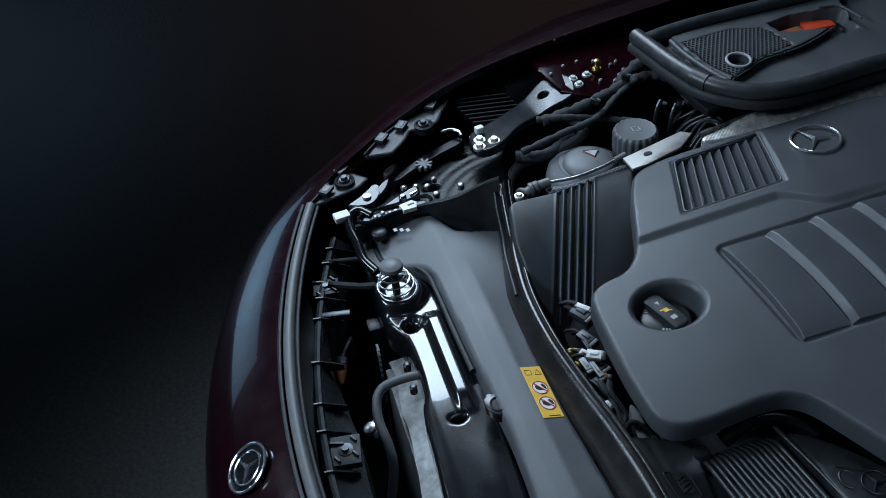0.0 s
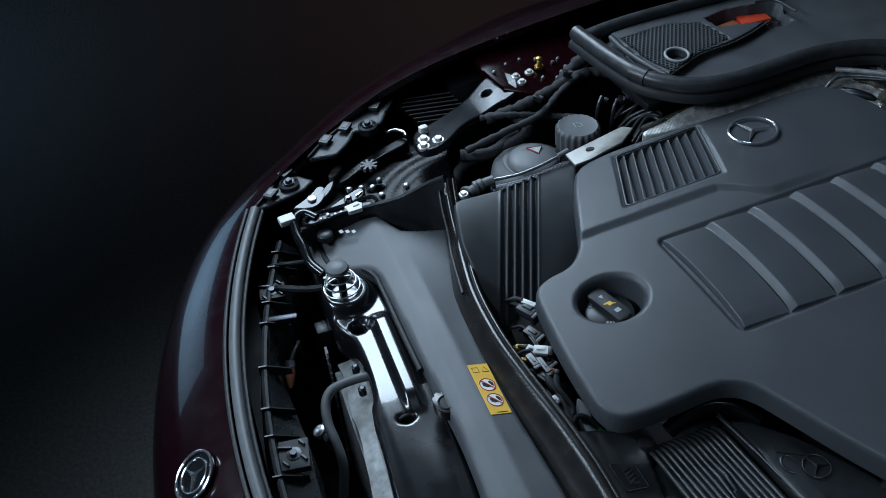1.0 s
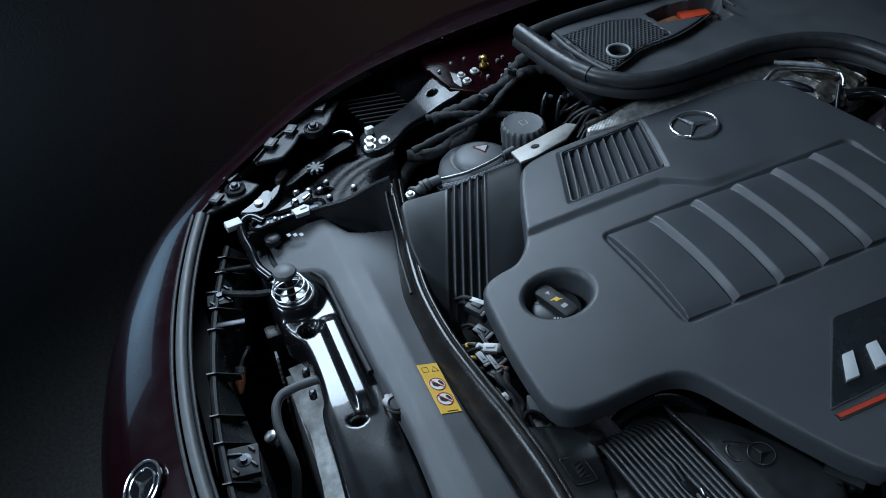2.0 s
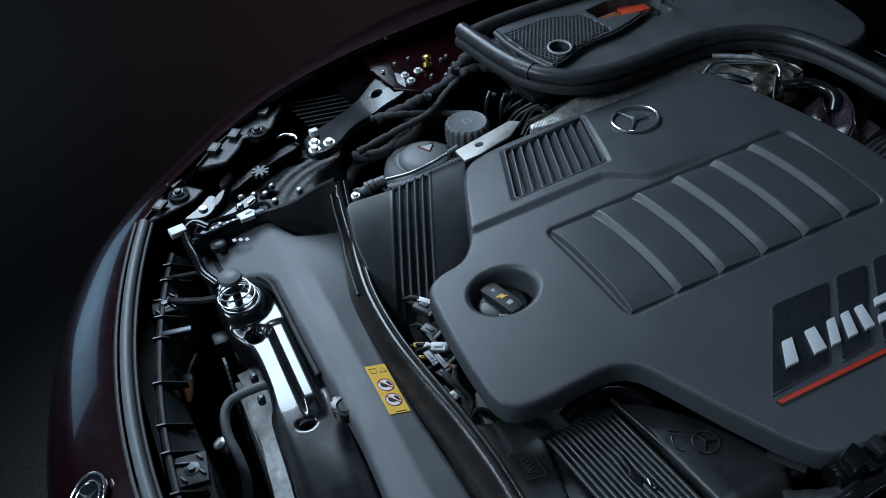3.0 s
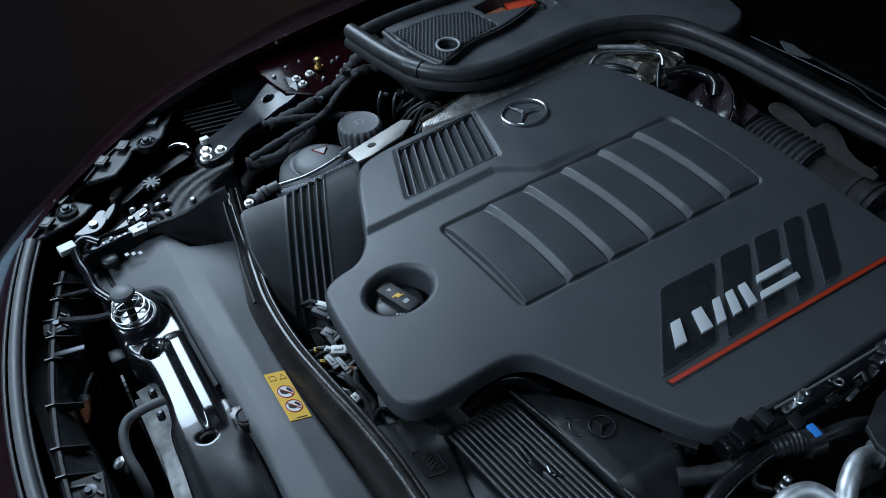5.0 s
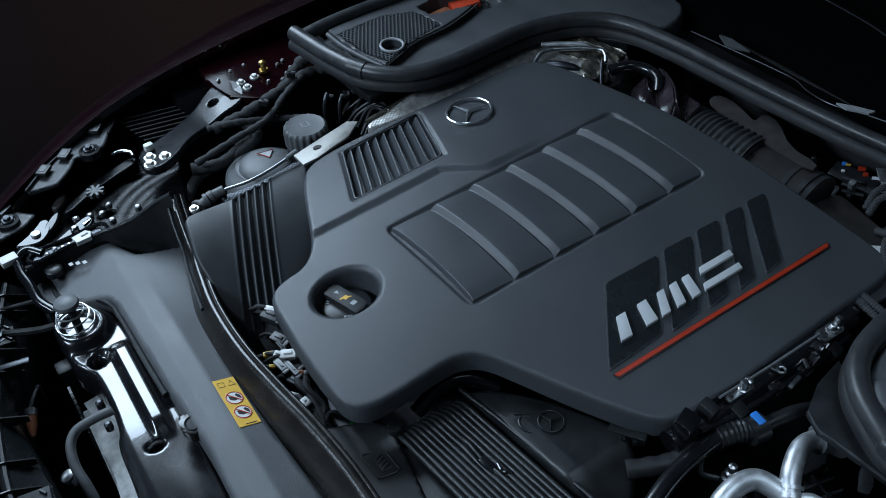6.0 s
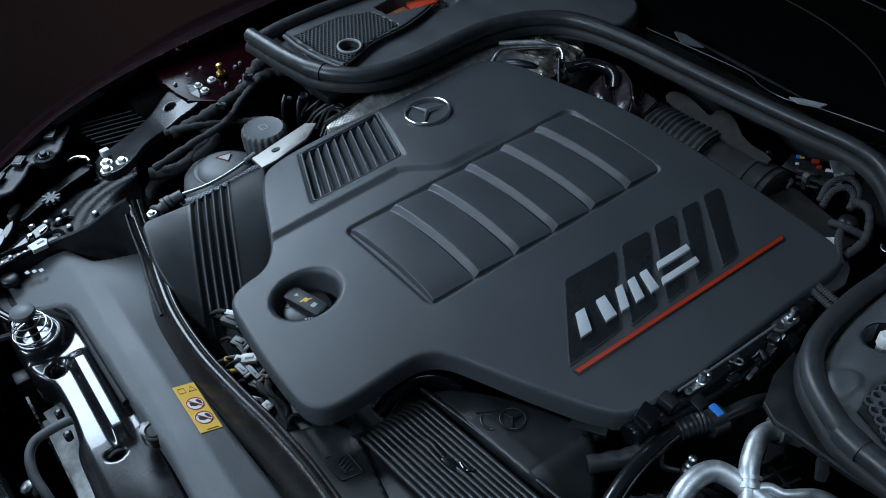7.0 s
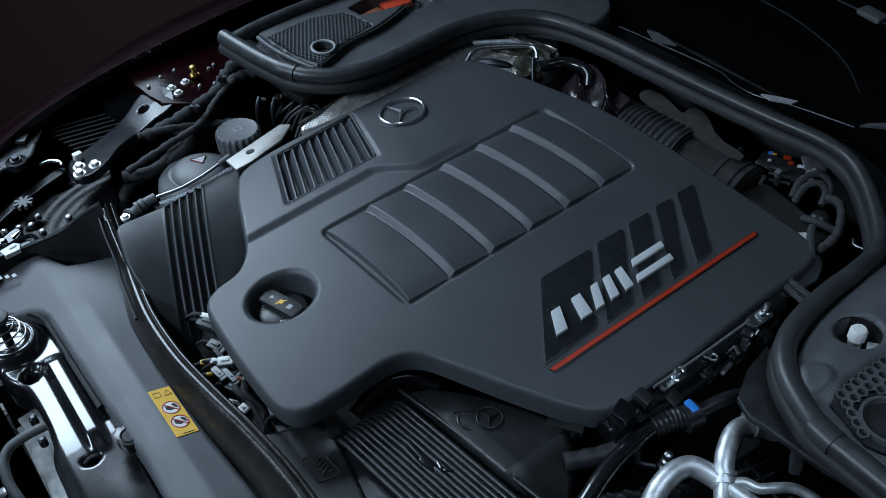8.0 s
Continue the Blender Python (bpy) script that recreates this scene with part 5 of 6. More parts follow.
# a second, curved windscreen glint, built as a thin tube
wire = thing("curved_glint", "thin curved line standing in for a windscreen glint", "cable")
part("glint_run", pipe([(0.08, 1.125, 1.02), (0.158, 1.117, 1.02), (0.212, 1.107, 1.02), (0.285, 1.082, 1.02), (0.337, 1.053, 1.02), (0.391, 1.006, 1.02)], 0.0016, 8), DARKMETAL, wire)

# ---------------------------------------------------------------- near side: air filter and pipes
filt = thing("air_filter_box", "black air filter box with a ribbed lid", "air filter")


RIBS, RIB = 13, 0.0081
lid = bmesh.new()
rows = []
for i in range(25):
    x = 0.272 + 0.38 * i / 24
    row = []
    for j in range(RIBS * 8 + 1):
        v = 0.147 + RIB * j / 8
        y = v + 0.13 * (x - 0.27) - 0.10 * max(0.0, 0.17 - v) * min(1.0, (x - 0.27) / 0.1)
        h = abs(math.sin(math.pi * j / 8)) ** 0.75
        dip = math.exp(-(((x - 0.385) / 0.014) ** 2 + ((y - 0.222) / 0.008) ** 2)) - 0.45 * math.exp(-(((x - 0.350) / 0.010) ** 2 + ((y - 0.217) / 0.008) ** 2))
        end = 0.012 * max(0.0, 1 - i / 1.5) ** 2
        row.append(lid.verts.new((x, y, 0.782 + 0.0040 * h - 0.009 * dip - end - 0.10 * max(0, x - 0.50))))
    rows.append(row)
for a, b in zip(rows, rows[1:]):
    for s in range(RIBS * 8):
        lid.faces.new((a[s], b[s], b[s + 1], a[s + 1]))
part("ribbed_lid", lid, FILTER, filt, smooth=60)
part("lid_case", boxed((0.468, 0.203, 0.729), (0.37, 0.150, 0.078), (0, 0, 7.4), 0.008), FILTER, filt)
part("latch_slot", boxed((0.385, 0.222, 0.779), (0.026, 0.012, 0.005), (0, 0, 14), 0.002), GLOSS, filt)
part("latch_hook", pipe([(0.395, 0.230, 0.786), (0.408, 0.228, 0.788), (0.414, 0.236, 0.786)], 0.0022, 8), GLOSS, filt)
part("lid_bead", pipe([(0.268, 0.258, 0.786), (0.34, 0.271, 0.789), (0.42, 0.284, 0.788), (0.52, 0.300, 0.784)], 0.0035, 10), FILTER, filt)
part("lid_pin", turned((0.272, 0.152, 0.775), [(0.012, -0.01), (0.012, 0.008), (0.009, 0.013), (0.004, 0.014)], 18), FILTER, filt)
BODY = [(0.272, 0.262), (0.30, 0.30), (0.36, 0.345), (0.43, 0.385), (0.478, 0.390), (0.518, 0.352), (0.545, 0.310), (0.545, 0.294), (0.40, 0.275), (0.285, 0.260)]
part("box_body", shell(chaikin(BODY, 2), lambda x, y: 0.797 - 1.6 * np.maximum(0, x - 0.46) ** 1.3 - 0.10 * np.maximum(0, 0.355 - x) - 0.15 * np.maximum(0, 0.30 - y + 0.12 * (x - 0.4)), 0.003, 0.009, 0.08), FILTER, filt, smooth=50)
part("body_facet", plated([(0.352, 0.288), (0.320, 0.300), (0.345, 0.322), (0.372, 0.322)], lambda x, y: 0.7985 - 0.10 * max(0.0, 0.355 - x), 0.004, 0.0012), FILTER, filt, smooth=30)
round_badge(filt, (0.388, 0.320, 0.7972), (0, 0, 1), 0.0168, (BLACK, BLACK), spin=radians(-42), base=False)
part("pressed_ring", pipe([(0.372 + 0.013 * math.cos(a), 0.294 + 0.010 * math.sin(a), 0.7955) for a in (math.pi * (0.6 + i / 9) for i in range(13))], 0.002, 8, 1), BLACK, filt)
part("side_step", boxed((0.455, 0.392, 0.792), (0.05, 0.018, 0.014), (0, 0, 35), 0.003), FILTER, filt)
for q in ((0.462, 0.378), (0.474, 0.386)):
    part("step_clip", boxed((q[0], q[1], 0.797), (0.006, 0.004, 0.008), (0, 0, 35), 0.001), GLOSS, filt)
part("outlet", pipe([(0.49, 0.36, 0.78), (0.515, 0.41, 0.785), (0.52, 0.45, 0.79)], lambda t: 0.0125 + 0.0008 * math.sin(t * 30), 16), MATT, filt)
hose = thing("breather_hose", "short glossy black breather hose", "hose")
part("hose_run", pipe([(0.245, 0.20, 0.755), (0.243, 0.235, 0.778), (0.248, 0.262, 0.786), (0.262, 0.288, 0.784), (0.285, 0.31, 0.77)], 0.013, 12), GLOSS, hose)

front_box = thing("intake_box", "flat black intake box beside the shroud", "intake box")
part("box_lid", shell(chaikin([(0.205, 0.064), (0.225, 0.115), (0.265, 0.152), (0.30, 0.148), (0.40, 0.13), (0.60, 0.12), (0.60, 0.07), (0.40, 0.068), (0.30, 0.068)], 1), lambda x, y: 0.774 + 0.012 * np.clip((y - 0.10) / 0.05, 0, 1) * smooth(0.30, 0.27, x), 0.003, 0.0035, 0.06), FILTER, front_box, smooth=45)
WINDOW = [(0.278, 0.096), (0.285, 0.126), (0.326, 0.128), (0.322, 0.098)]
part("clip_frame", pipe([(x, y, 0.7745) for x, y in rounded(WINDOW, 0.004)], 0.0012, 8, 1, True), FILTER, front_box)
part("clip_window", plated([(0.289, 0.106), (0.292, 0.119), (0.318, 0.121), (0.315, 0.107)], 0.7752, 0.003, 0), MATT, front_box, smooth=0)
for k in range(4):
    part("clip_tooth", boxed((0.294 + 0.006 * k, 0.1125 + 0.0006 * k, 0.7758), (0.002, 0.010, 0.002), (0, 0, 20), 0.0005), FILTER, front_box)
part("bead", pipe([(0.225, 0.118, 0.775), (0.245, 0.135, 0.775), (0.262, 0.15, 0.775)], 0.003, 8), DARKMETAL, front_box)

rail = thing("fuel_rail", "black rail with steel brackets under the cover edge", "fuel rail")
part("rail_tube", pipe([(0.500, 0.42, 0.80), (0.502, 0.55, 0.808), (0.500, 0.65, 0.815), (0.492, 0.76, 0.82)], 0.017, 12), GLOSS, rail)
part("rail_plate", boxed((0.490, 0.60, 0.822), (0.010, 0.30, 0.012), (0, -20, 1), 0.003), BLACK, rail)
for q, size, turn in (((0.507, 0.524, 0.833), (0.010, 0.036), 4), ((0.504, 0.600, 0.834), (0.010, 0.018), 0), ((0.507, 0.696, 0.844), (0.020, 0.046), 6)):
    w, l = size
    outline = [(q[0] + w * (0.5 * math.cos(a)), q[1] + (0.5 * l - 0.5 * w) * (1 if math.sin(a) > 0 else -1) + 0.5 * w * math.sin(a)) for a in (2 * math.pi * (k + 0.5) / 20 for k in range(20))]
    t = part("tab", plated(outline, lambda x, y, q=q: q[2] - 0.12 * (x - q[0]), 0.003, 0.0008), STEEL, rail, "bare metal tab", smooth=40)
    part("tab_hole", turned((q[0], q[1] - 0.28 * l, q[2]), [(0.30 * w, -0.002), (0.30 * w, 0.0008), (0.1 * w, 0.0008)], 14), MATT, t)
    if l > 0.02:
        part("stud", turned((q[0], q[1] + 0.30 * l, q[2]), [(0.0075, 0.0), (0.0075, 0.003), (0.0055, 0.004), (0.0055, 0.014), (0.0040, 0.017)], 14), STEEL, t)
    if l > 0.04:
        part("washer", turned((q[0], q[1] + 0.10 * l, q[2]), [(0.0090, 0.0), (0.0090, 0.002), (0.0060, 0.003), (0.0045, 0.008), (0.003, 0.009)], 16), STEEL, t)
        part("arm", boxed((q[0] + 0.010, q[1] - 0.034, q[2] - 0.022), (0.014, 0.052, 0.012), (35, 0, 8), 0.003), GLOSS, t)
part("tab_nut", turned((0.502, 0.551, 0.822), [(0.0078, -0.012), (0.0078, 0.004), (0.006, 0.006), (0.006, 0.014), (0.003, 0.016)], 14), STEEL, rail)
part("injector_plug", boxed((0.503, 0.440, 0.828), (0.026, 0.030, 0.024), (0, 15, 20), 0.004), GLOSS, rail)
part("injector_plug", boxed((0.502, 0.478, 0.826), (0.024, 0.018, 0.026), (0, 10, 10), 0.003), BLACK, rail)
for y in (0.52, 0.585, 0.64, 0.70):
    part("cradle", boxed((0.516, y, 0.805), (0.020, 0.022, 0.028), (0, 20, 8), 0.003), BLACK, rail)
part("clip_bar", boxed((0.532, 0.605, 0.824), (0.006, 0.026, 0.004), (0, 10, 12), 0.001), STEEL, rail)
part("clip_bar", boxed((0.520, 0.640, 0.826), (0.005, 0.016, 0.004), (0, 10, 60), 0.001), STEEL, rail)

part("steel_edge", pipe([(0.500, 0.50, 0.834), (0.502, 0.58, 0.838), (0.503, 0.68, 0.844)], 0.0020, 8), KNOB, rail)
part("bracket_arm", boxed((0.516, 0.668, 0.828), (0.016, 0.012, 0.044), (25, 0, 10), 0.003), GLOSS, rail)
ring = pipe([(0.512 + 0.0055 * math.cos(a), 0.600 + 0.0055 * math.sin(a), 0.833) for a in (2 * math.pi * i / 16 for i in range(16))], 0.0018, 8, 1, True)
part("eyelet", ring, STEEL, rail, "bare metal eyelet")
part("rail_cable", pipe([(0.515, 0.455, 0.815), (0.522, 0.52, 0.812), (0.524, 0.60, 0.815), (0.520, 0.68, 0.815), (0.512, 0.74, 0.81)], 0.005, 10), GLOSS, rail)
coolant = thing("coolant_hose", "glossy black hose with a blue locking clip", "hose", at=(0.013, -0.015, -0.004))
part("hose_run", pipe([(0.60, 0.27, 0.74), (0.556, 0.32, 0.79), (0.537, 0.365, 0.803), (0.524, 0.415, 0.806), (0.518, 0.461, 0.806), (0.516, 0.495, 0.806)], 0.0115, 14), GLOSS, coolant)
part("ribbed_sleeve", pipe([(0.516, 0.488, 0.806), (0.522, 0.512, 0.807), (0.530, 0.530, 0.808)], lambda t: 0.0145 + 0.0007 * math.sin(t * 40), 16, 12), BLACK, coolant)
part("coupling", pipe([(0.533, 0.526, 0.808), (0.537, 0.548, 0.809)], 0.0185, 20, 3), BLACK, coolant)
part("blue_clip", boxed((0.532, 0.539, 0.8262), (0.020, 0.011, 0.005), (0, 0, -6), 0.0025), BLUE, coolant, "bright blue locking clip")
part("tail", pipe([(0.537, 0.548, 0.809), (0.545, 0.59, 0.812), (0.555, 0.64, 0.80)], 0.010, 12), BLACK, coolant)
part("temp_sensor", turned((0.555, 0.478, 0.785), [(0.011, -0.02), (0.011, -0.006), (0.008, -0.004), (0.008, 0.004), (0.0055, 0.006), (0.0055, 0.016), (0.003, 0.018)], 14), STEEL, coolant)
part("sensor_wire", pipe([(0.545, 0.47, 0.77), (0.53, 0.455, 0.775), (0.52, 0.46, 0.79)], 0.004, 8), BLACK, coolant)

ac = thing("aircon_pipes", "bare aluminium air conditioning pipes", "pipe")
main = part("wide_pipe", pipe([(0.622, 0.362, 0.740), (0.604, 0.390, 0.768), (0.594, 0.416, 0.786), (0.590, 0.440, 0.794), (0.592, 0.461, 0.796), (0.600, 0.475, 0.795), (0.618, 0.485, 0.790), (0.648, 0.492, 0.784), (0.690, 0.50, 0.775), (0.75, 0.50, 0.76)], 0.0138, 18), ALU, ac)
for k in range(3):
    a = Vector((0.603, 0.392, 0.770)) + Vector((0.008, -0.012, -0.013)) * k
    part("collar", pipe([a, a + Vector((0.003, -0.0045, -0.005))], 0.0175 - 0.001 * (k == 1), 20, 2), ALU, main)
up = part("riser", pipe([(0.652, 0.474, 0.770), (0.640, 0.486, 0.785), (0.621, 0.504, 0.800), (0.607, 0.527, 0.806), (0.600, 0.547, 0.808), (0.601, 0.566, 0.806), (0.606, 0.580, 0.802)], 0.0128, 18), ALU, ac)
for a, b, r in (((0.636, 0.490, 0.788), (0.632, 0.494, 0.791), 0.0165), ((0.629, 0.497, 0.7935), (0.626, 0.500, 0.796), 0.0155)):
    part("collar", pipe([a, b], r, 20, 2), ALU, up)
part("boot", pipe([(0.602, 0.572, 0.805), (0.609, 0.590, 0.80), (0.620, 0.606, 0.79)], 0.019, 18, 4), KNOB, up, "dark rubber boot")
part("thin_pipe", pipe([(0.640, 0.490, 0.792), (0.652, 0.505, 0.796), (0.668, 0.513, 0.795), (0.680, 0.530, 0.795), (0.692, 0.547, 0.793), (0.709, 0.557, 0.790), (0.730, 0.560, 0.785), (0.78, 0.55, 0.775)], 0.0068, 14), ALU, ac)
part("pipe_nut", turned((0.638, 0.494, 0.790), [(0.012, -0.008), (0.012, 0.005), (0.008, 0.007)], 6, (0.3, 0.3, 1)), ALU, ac)

tray = thing("module_tray", "black ribbed plastic tray below the cowl seal", "tray", at=(0.012, 0.03, -0.018))
part("tray_plate", plated([(0.56, 0.60), (0.555, 0.655), (0.60, 0.56), (0.66, 0.515), (0.72, 0.50), (0.80, 0.50), (0.80, 0.44), (0.66, 0.46), (0.60, 0.52)][::-1], 0.775, 0.02, 0.002), TRAYBLACK, tray, smooth=0)
for k in range(9):
    part("rib", boxed((0.605 + 0.018 * k, 0.515 - 0.006 * k, 0.783), (0.004, 0.06, 0.022), (0, 0, -12), 0.0008), TRAYBLACK, tray)
part("crossbar", boxed((0.69, 0.500, 0.788), (0.16, 0.004, 0.012), (0, 0, -12), 0.001), TRAYBLACK, tray)
part("clip", boxed((0.665, 0.535, 0.835), (0.014, 0.03, 0.02), (0, 0, 35), 0.003), TRAYBLACK, tray)
part("skirt", plated([(0.552, 0.60), (0.585, 0.585), (0.612, 0.545), (0.650, 0.526), (0.79, 0.524), (0.79, 0.515), (0.763, 0.513), (0.706, 0.503), (0.634, 0.498), (0.610, 0.495), (0.584, 0.506), (0.562, 0.550)], lambda x, y: 0.900 - 0.08 * max(0.0, 0.52 - y), 0.008, 0.002), BLACK, tray, smooth=30)
part("skirt_rail", pipe([(0.584, 0.508, 0.897), (0.610, 0.497, 0.897), (0.634, 0.500, 0.897), (0.706, 0.505, 0.898), (0.763, 0.515, 0.898)], 0.0025, 8), TRAYBLACK, tray)
flr = thing("lower_frame", "black ribbed frame low in the bay", "frame")
for k in range(9):
    part("rib", boxed((0.545 + 0.010 * k, 0.375 + 0.020 * k, 0.735), (0.030, 0.004, 0.03), (0, 0, 30), 0.001), TRAYBLACK, flr)
part("rail", pipe([(0.52, 0.35, 0.735), (0.57, 0.44, 0.735), (0.62, 0.53, 0.735)], 0.006, 8), TRAYBLACK, flr)

# ---------------------------------------------------------------- rear of the bay
intake = thing("intake_hose", "ribbed black rubber intake hose behind the cover", "hose")
part("bellows", pipe([(0.028, 0.868, 0.815), (0.08, 0.874, 0.820), (0.13, 0.880, 0.822), (0.19, 0.887, 0.822)], lambda t: 0.0660 + 0.0014 * math.sin(t * 2 * math.pi * 15), 40, 64), TRAYBLACK, intake)
part("clamp", pipe([(0.186, 0.882, 0.818), (0.196, 0.883, 0.818)], 0.064, 28, 2), DARKMETAL, intake)
part("smooth_duct", pipe([(0.19, 0.888, 0.817), (0.26, 0.896, 0.816), (0.31, 0.900, 0.814)], 0.061, 28), MUD, intake)
for x in (0.262, 0.290, 0.303):
    part("collar", pipe([(x, 0.897, 0.815), (x + 0.008, 0.898, 0.815)], 0.0640, 32, 2), RUBBER, intake)
part("chrome_clip", pipe([(0.318, 0.93, 0.858), (0.328, 0.918, 0.868), (0.335, 0.90, 0.868)], 0.003, 8), STEEL, intake)
part("duct_box", boxed((0.385, 0.888, 0.790), (0.145, 0.085, 0.115), (0, 4, -6), 0.016), MUD, intake)
br = thing("cable_bracket", "stepped brown-grey plate along the bulkhead", "bracket")
part("bracket_plate", plated(chaikin([(0.056, 0.913), (0.054, 0.932), (0.080, 0.940), (0.120, 0.933), (0.150, 0.924), (0.145, 0.950), (0.181, 0.949), (0.226, 0.919), (0.285, 0.922), (0.286, 0.905), (0.215, 0.903), (0.15, 0.905), (0.089, 0.908)], 1), lambda x, y: 0.886 - 0.3 * (0.92 - y), 0.004, 0.001), MUD, br, smooth=0)
for x in (0.12, 0.20, 0.265):
    part("stud", turned((x, 0.935, 0.872), [(0.006, 0), (0.006, 0.004), (0.003, 0.010)], 10), DARKMETAL, br)
tub = thing("vacuum_pipe", "glossy black vacuum pipe at the bulkhead", "pipe")
part("pipe_run", pipe([(-0.112, 0.832, 0.889), (-0.100, 0.850, 0.895), (-0.088, 0.872, 0.897), (-0.062, 0.886, 0.896), (-0.035, 0.884, 0.892), (-0.018, 0.870, 0.880)], 0.0105, 16), GLOSS, tub)
part("pipe_cap", pipe([(-0.116, 0.826, 0.887), (-0.110, 0.835, 0.890)], 0.0125, 16, 2), BLACK, tub)
bag = thing("foil_wrap", "crumpled glossy black protective wrap", "wrap")
bm = bmesh.new()
grid = []
lift = [[0.862, 0.884, 0.878, 0.862, 0.858], [0.872, 0.862, 0.890, 0.866, 0.884], [0.856, 0.880, 0.864, 0.888, 0.868], [0.850, 0.862, 0.858, 0.866, 0.852]]
for j, zs in enumerate(lift):
    grid.append([bm.verts.new((-0.090 + 0.034 * i + 0.012 * (j % 2) + 0.014 * j, 0.905 - 0.030 * j + 0.006 * ((i + j) % 2), z + 0.014)) for i, z in enumerate(zs)])
for a, b in zip(grid, grid[1:]):
    for i in range(4):
        bm.faces.new((a[i], a[i + 1], b[i + 1]))
        bm.faces.new((a[i], b[i + 1], b[i]))
rim = [v for v in grid[0]] + [r[-1] for r in grid[1:]] + grid[-1][-2::-1] + [r[0] for r in grid[-2:0:-1]]
foot = [bm.verts.new((v.co.x, v.co.y, 0.82)) for v in rim]
for i in range(len(rim)):
    j = (i + 1) % len(rim)
    bm.faces.new((rim[i], rim[j], foot[j], foot[i]))
bmesh.ops.bevel(bm, geom=list(bm.edges), offset=0.003, segments=2, affect="EDGES")
part("wrap_sheet", bm, WRAP, bag, smooth=50)
bundle = thing("connector_cluster", "dark metal fittings at the rear of the engine", "fittings")
for k in range(10):
    random.seed(k + 5)
    q = (random.uniform(-0.14, 0.05), random.uniform(0.80, 0.84) + 0.09 * (k > 5), random.uniform(0.852, 0.876))
    if k % 2:
        part("fitting", turned(q, [(0.006, -0.008), (0.008, 0), (0.005, 0.008)], 10, (random.uniform(-1, 1), random.uniform(-1, 1), 1)), STEEL if k % 4 == 1 else DARKMETAL, bundle)
    else:
        part("fitting", boxed(q, (0.02, 0.014, 0.012), (random.uniform(-30, 30), 0, random.uniform(0, 90)), 0.002), BLACK, bundle)

fuse = thing("fuse_box", "open black fuse box with coloured fuses", "fuse box")
part("case", boxed((0.315, 0.985, 0.835), (0.075, 0.03, 0.05), (25, 0, 8), 0.003), BLACK, fuse)
for q, m, z in (((0.299, 0.980, 0.868), YELLOW, (0.008, 0.003, 0.004)), ((0.292, 0.980, 0.866), BLUE, (0.008, 0.006, 0.004)), ((0.318, 0.988, 0.868), RED, (0.012, 0.007, 0.005)), ((0.328, 0.986, 0.864), RED, (0.008, 0.006, 0.005)), ((0.300, 0.968, 0.862), WHITE, (0.006, 0.004, 0.004))):
    part("fuse_blade", boxed(q, z, (20, 0, 40), 0.0015), m, fuse)
for k in range(3):
    part("fuse_rail", boxed((0.322 + 0.006 * k, 0.966 - 0.006 * k, 0.858 - 0.006 * k), (0.034, 0.005, 0.004), (20, 0, 30), 0.001), RUBBER, fuse)
part("grey_lever", boxed((0.330, 0.955, 0.850), (0.010, 0.010, 0.050), (25, 10, 0), 0.003), KNOB, fuse)
lid_cap = part("metal_cover", boxed((0.352, 1.010, 0.866), (0.026, 0.036, 0.004), (-8, 12, -38), 0.0015), ALU, fuse, "bare metal cover")
part("cover_flank", boxed((0.352, 0.994, 0.855), (0.030, 0.004, 0.024), (-12, 0, 30), 0.0015), ALU, lid_cap)
for i, pts in enumerate(([(0.372, 0.935, 0.848), (0.366, 0.962, 0.866), (0.380, 0.985, 0.874), (0.404, 0.982, 0.868), (0.418, 0.960, 0.852)], [(0.382, 0.930, 0.846), (0.378, 0.955, 0.862), (0.390, 0.972, 0.868), (0.406, 0.970, 0.862), (0.414, 0.952, 0.85)], [(0.435, 0.905, 0.85), (0.448, 0.88, 0.852), (0.463, 0.862, 0.85), (0.478, 0.85, 0.84)], [(0.47, 0.792, 0.838), (0.495, 0.792, 0.836), (0.528, 0.792, 0.832)], [(0.47, 0.783, 0.835), (0.495, 0.781, 0.833), (0.528, 0.779, 0.829)])):
    co = thing("braided_conduit", "black braided conduit with pale flecks", "conduit", "braided conduits")
    c = spline(pts, 8)
    part("sleeve", tube(bmesh.new(), c, 0.0050, 12, 1), TAPE, co)
    fl = bmesh.new()
    for j in range(1, len(c) - 1):
        d = (c[j + 1] - c[j - 1]).normalized()
        s = d.cross(Vector((0, 0, 1))).normalized()
        u = s.cross(d)
        for k in range(5):
            a = radians(-10 + 40 * k + 20 * (j % 2))
            block(fl, c[j] + 0.0050 * (math.cos(a) * s + math.sin(a) * u), (0.0014, 0.0014, 0.001), (0, 0, 45), 0)
    tagged(part("fleck", fl, KNOB, co, smooth=0), kind="stuff")
ball = thing("sensor_dome", "small black domed sensor with wrapped cables", "sensor")
part("dome", turned((0.432, 0.925, 0.845), [(0.017, -0.02), (0.017, 0.0), (0.014, 0.010), (0.007, 0.015)], 20), BLACK, ball)
harness("wiring_harness", "lumpy taped wiring at the bay corner", [(0.415, 0.965, 0.86), (0.44, 0.955, 0.868), (0.462, 0.93, 0.866), (0.475, 0.90, 0.855), (0.47, 0.87, 0.84)], 0.007, wob=0.15)
harness("wiring_harness", "taped wiring crossing to the cover", [(0.47, 0.92, 0.85), (0.44, 0.905, 0.858), (0.415, 0.905, 0.85)], 0.006, wob=0.1)
edge_strip = thing("metal_strip", "short bare metal strip at the bay corner", "strip")
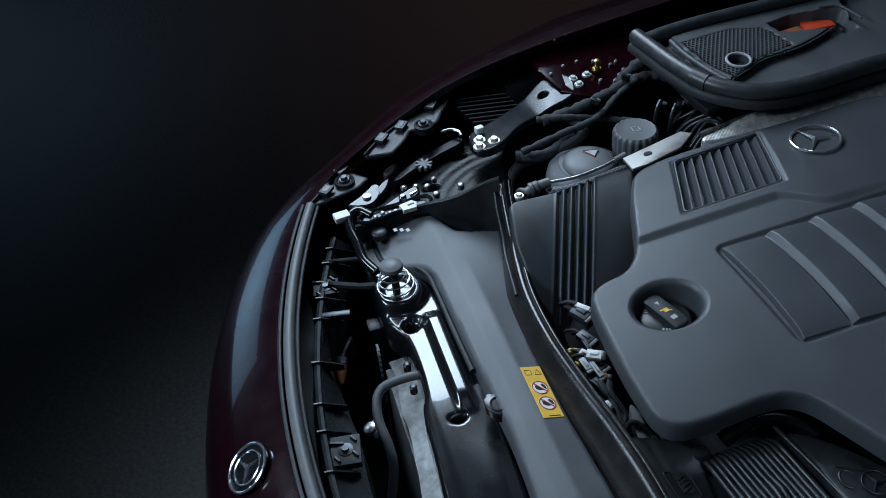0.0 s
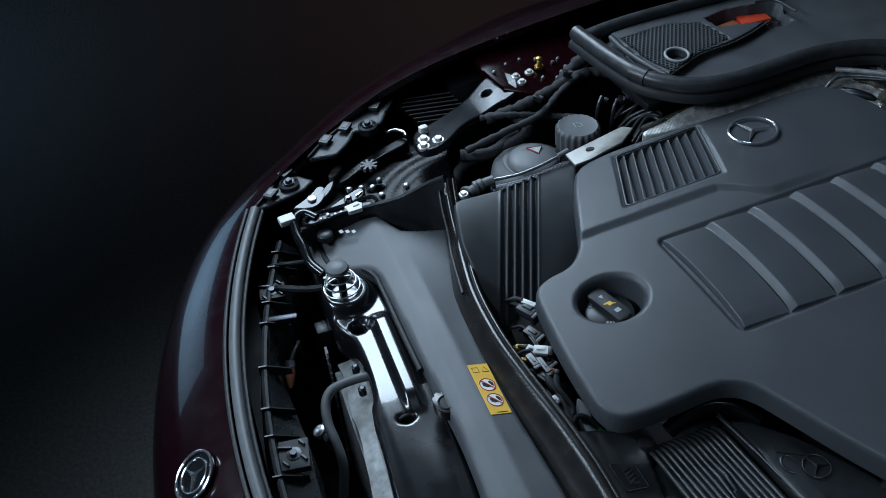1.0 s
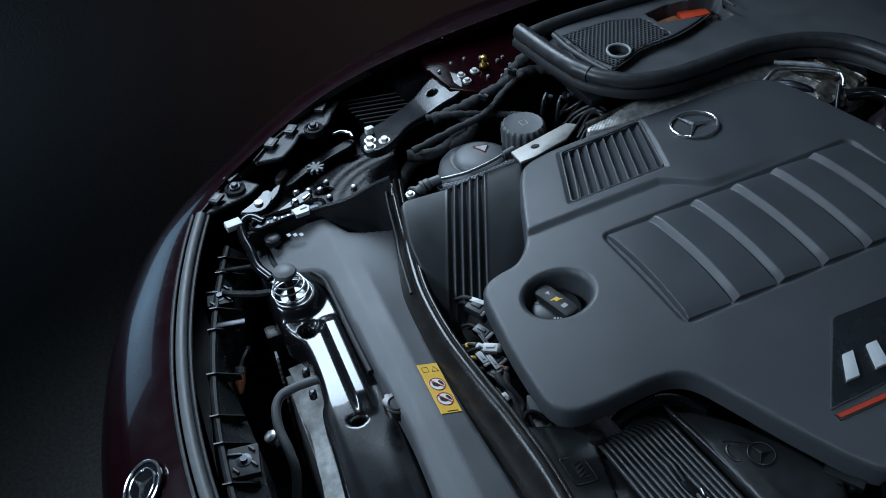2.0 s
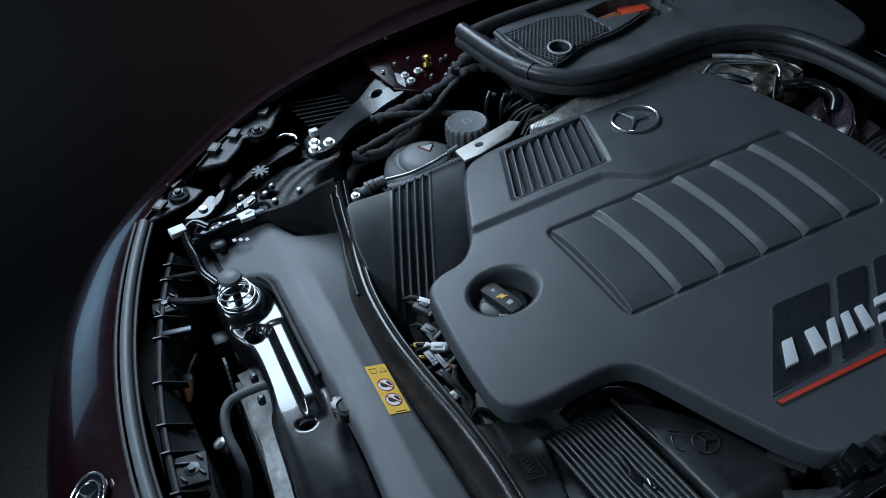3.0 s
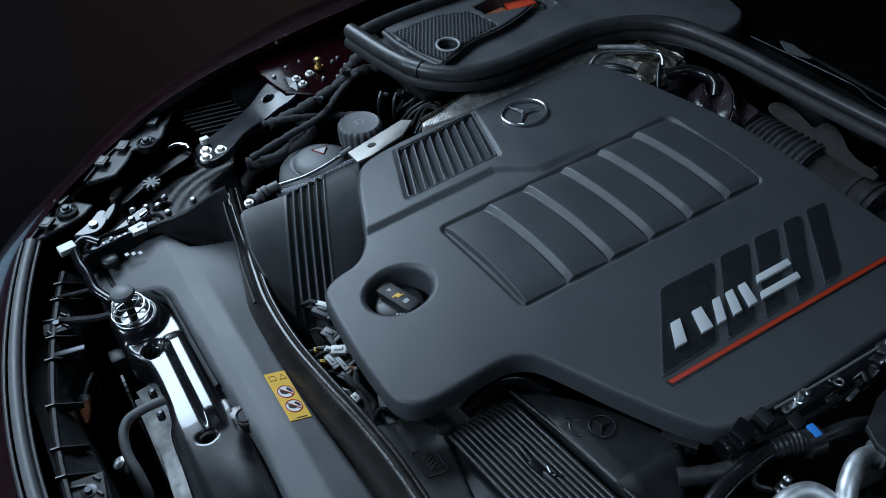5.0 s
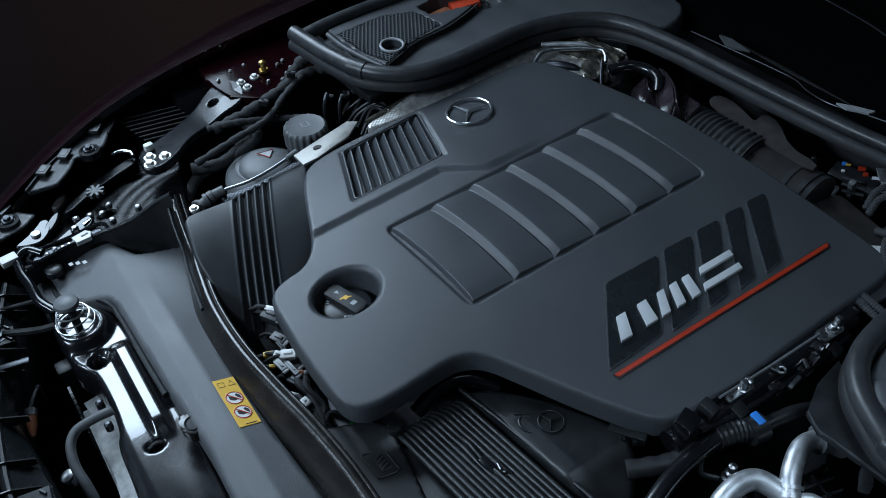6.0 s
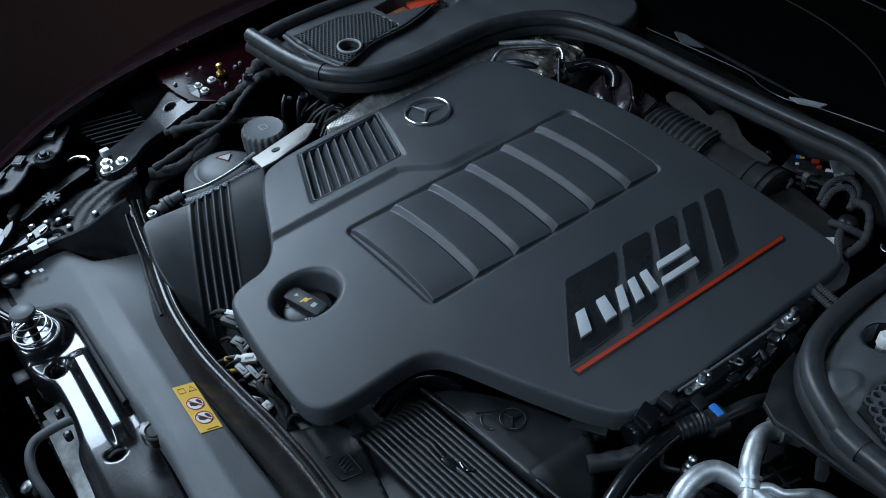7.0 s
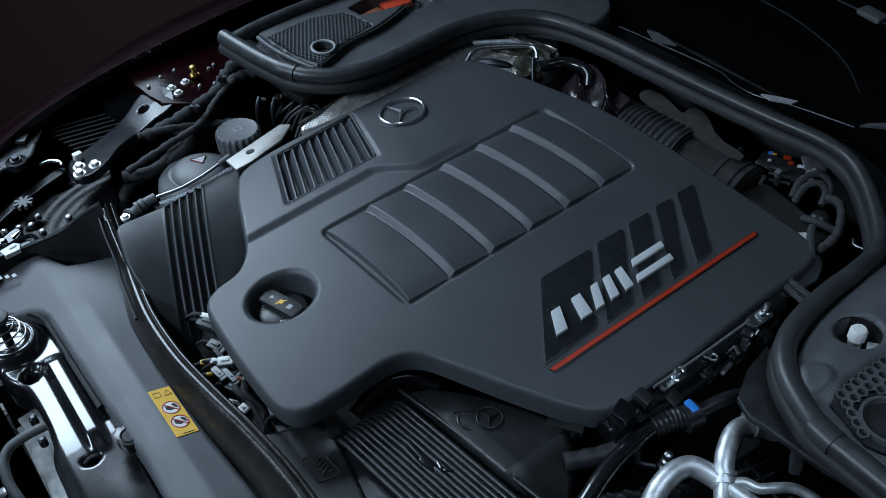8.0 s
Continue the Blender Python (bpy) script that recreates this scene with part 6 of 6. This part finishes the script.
part("strip_blade", pipe([(0.498, 0.911, 0.862), (0.504, 0.905, 0.860), (0.516, 0.907, 0.860), (0.528, 0.909, 0.860)], 0.0026, 8, flat=0.6), STEEL, edge_strip)
tb = thing("paper_tag", "small white tag on the cover edge", "tag")
part("tag_sheet", plated([(0.433, 0.870), (0.441, 0.880), (0.456, 0.873), (0.447, 0.861)], 0.852, 0.0035, 0), WHITE, tb, smooth=0)

# ---------------------------------------------------------------- wiring between shroud and cover
clus = thing("wiring_connectors", "cluster of white, grey and yellow plugs on black looms", "wiring")


def connector(at, size, turn, mat, tilt=8):
    """A plug: shell, latch, collar and the wire that leaves it."""
    at, (l, w, h) = Vector(at), size
    d = Vector((math.cos(radians(turn)), math.sin(radians(turn)), -0.12))
    body = boxed(at, (l, w, h), (tilt, 0, turn), 0.0016)
    block(body, at + Vector((0, 0, 0.5 * h)), (0.55 * l, 0.35 * w, 0.3 * h), (tilt, 0, turn), 0.0008)
    plug_body = part("plug", body, mat, clus)
    part("plug_collar", boxed(at + d * (0.5 * l + 0.003), (0.007, 1.12 * w, 1.12 * h), (tilt, 0, turn), 0.0012), BLACK, plug_body)
    part("plug_wire", pipe([at - d * 0.45 * l, at - d * (0.5 * l + 0.012) - Vector((0, 0, 0.004)), at - d * (0.5 * l + 0.022) - Vector((0.006, 0.002, 0.020))], 0.0028, 8, 5), TAPE, plug_body)


connector((0.052, 0.100, 0.756), (0.022, 0.015, 0.013), 62, WHITE)
connector((0.042, 0.089, 0.754), (0.014, 0.011, 0.010), 40, WHITE)
connector((0.061, 0.083, 0.752), (0.024, 0.010, 0.010), 8, GREYPL)
connector((0.026, 0.077, 0.748), (0.012, 0.008, 0.008), 70, YELLOW)
connector((0.050, 0.076, 0.746), (0.014, 0.005, 0.006), 60, YELLOW)
connector((0.026, 0.100, 0.752), (0.030, 0.007, 0.008), 4, DUCT)
connector((0.072, 0.094, 0.752), (0.038, 0.008, 0.009), 6, GREYPL)
connector((0.062, 0.104, 0.746), (0.026, 0.014, 0.012), 20, DUCT)
connector((0.086, 0.100, 0.750), (0.014, 0.007, 0.007), 50, RUST)
connector((0.092, 0.089, 0.744), (0.022, 0.012, 0.010), 25, DUCT)
connector((0.137, 0.083, 0.748), (0.011, 0.012, 0.010), 10, WHITE)
connector((0.112, 0.076, 0.742), (0.010, 0.008, 0.008), 35, GREYPL)
connector((-0.026, 0.112, 0.764), (0.030, 0.020, 0.016), 30, DUCT)
connector((-0.031, 0.116, 0.775), (0.024, 0.008, 0.003), 40, WHITE)
connector((0.012, 0.104, 0.752), (0.026, 0.016, 0.012), 24, BLACK)
part("green_plug", boxed((0.211, 0.119, 0.748), (0.010, 0.008, 0.010), (0, 0, 20), 0.002), GREEN, clus, "small green plug")
for k in range(8):
    random.seed(k + 40)
    u, w = random.uniform(-0.010, 0.010), random.uniform(-0.008, 0.008)
    part("loom", pipe([(0.060 + 0.004 * k, 0.104 + u, 0.742), (0.098 + 0.003 * k, 0.098 + w, 0.748 + 0.5 * u), (0.130 + 0.004 * k, 0.096 + u, 0.742), (0.160 + 0.002 * k, 0.094 + w, 0.738), (0.186, 0.088 + u, 0.728), (0.20, 0.085, 0.70)], 0.0042 + 0.0006 * (k % 3), 8), TAPE, clus)
part("side_loom", pipe([(0.205, 0.125, 0.738), (0.182, 0.116, 0.744), (0.172, 0.104, 0.744), (0.178, 0.092, 0.734)], 0.004, 8), TAPE, clus)
part("alloy_strut", plated(chaikin([(0.138, 0.116), (0.150, 0.124), (0.180, 0.122), (0.214, 0.120), (0.222, 0.108), (0.190, 0.104), (0.160, 0.110)], 2), lambda x, y: 0.744 - 0.10 * (x - 0.14), 0.02, 0.003), GREYPL, clus, "light grey cast strut", smooth=50)
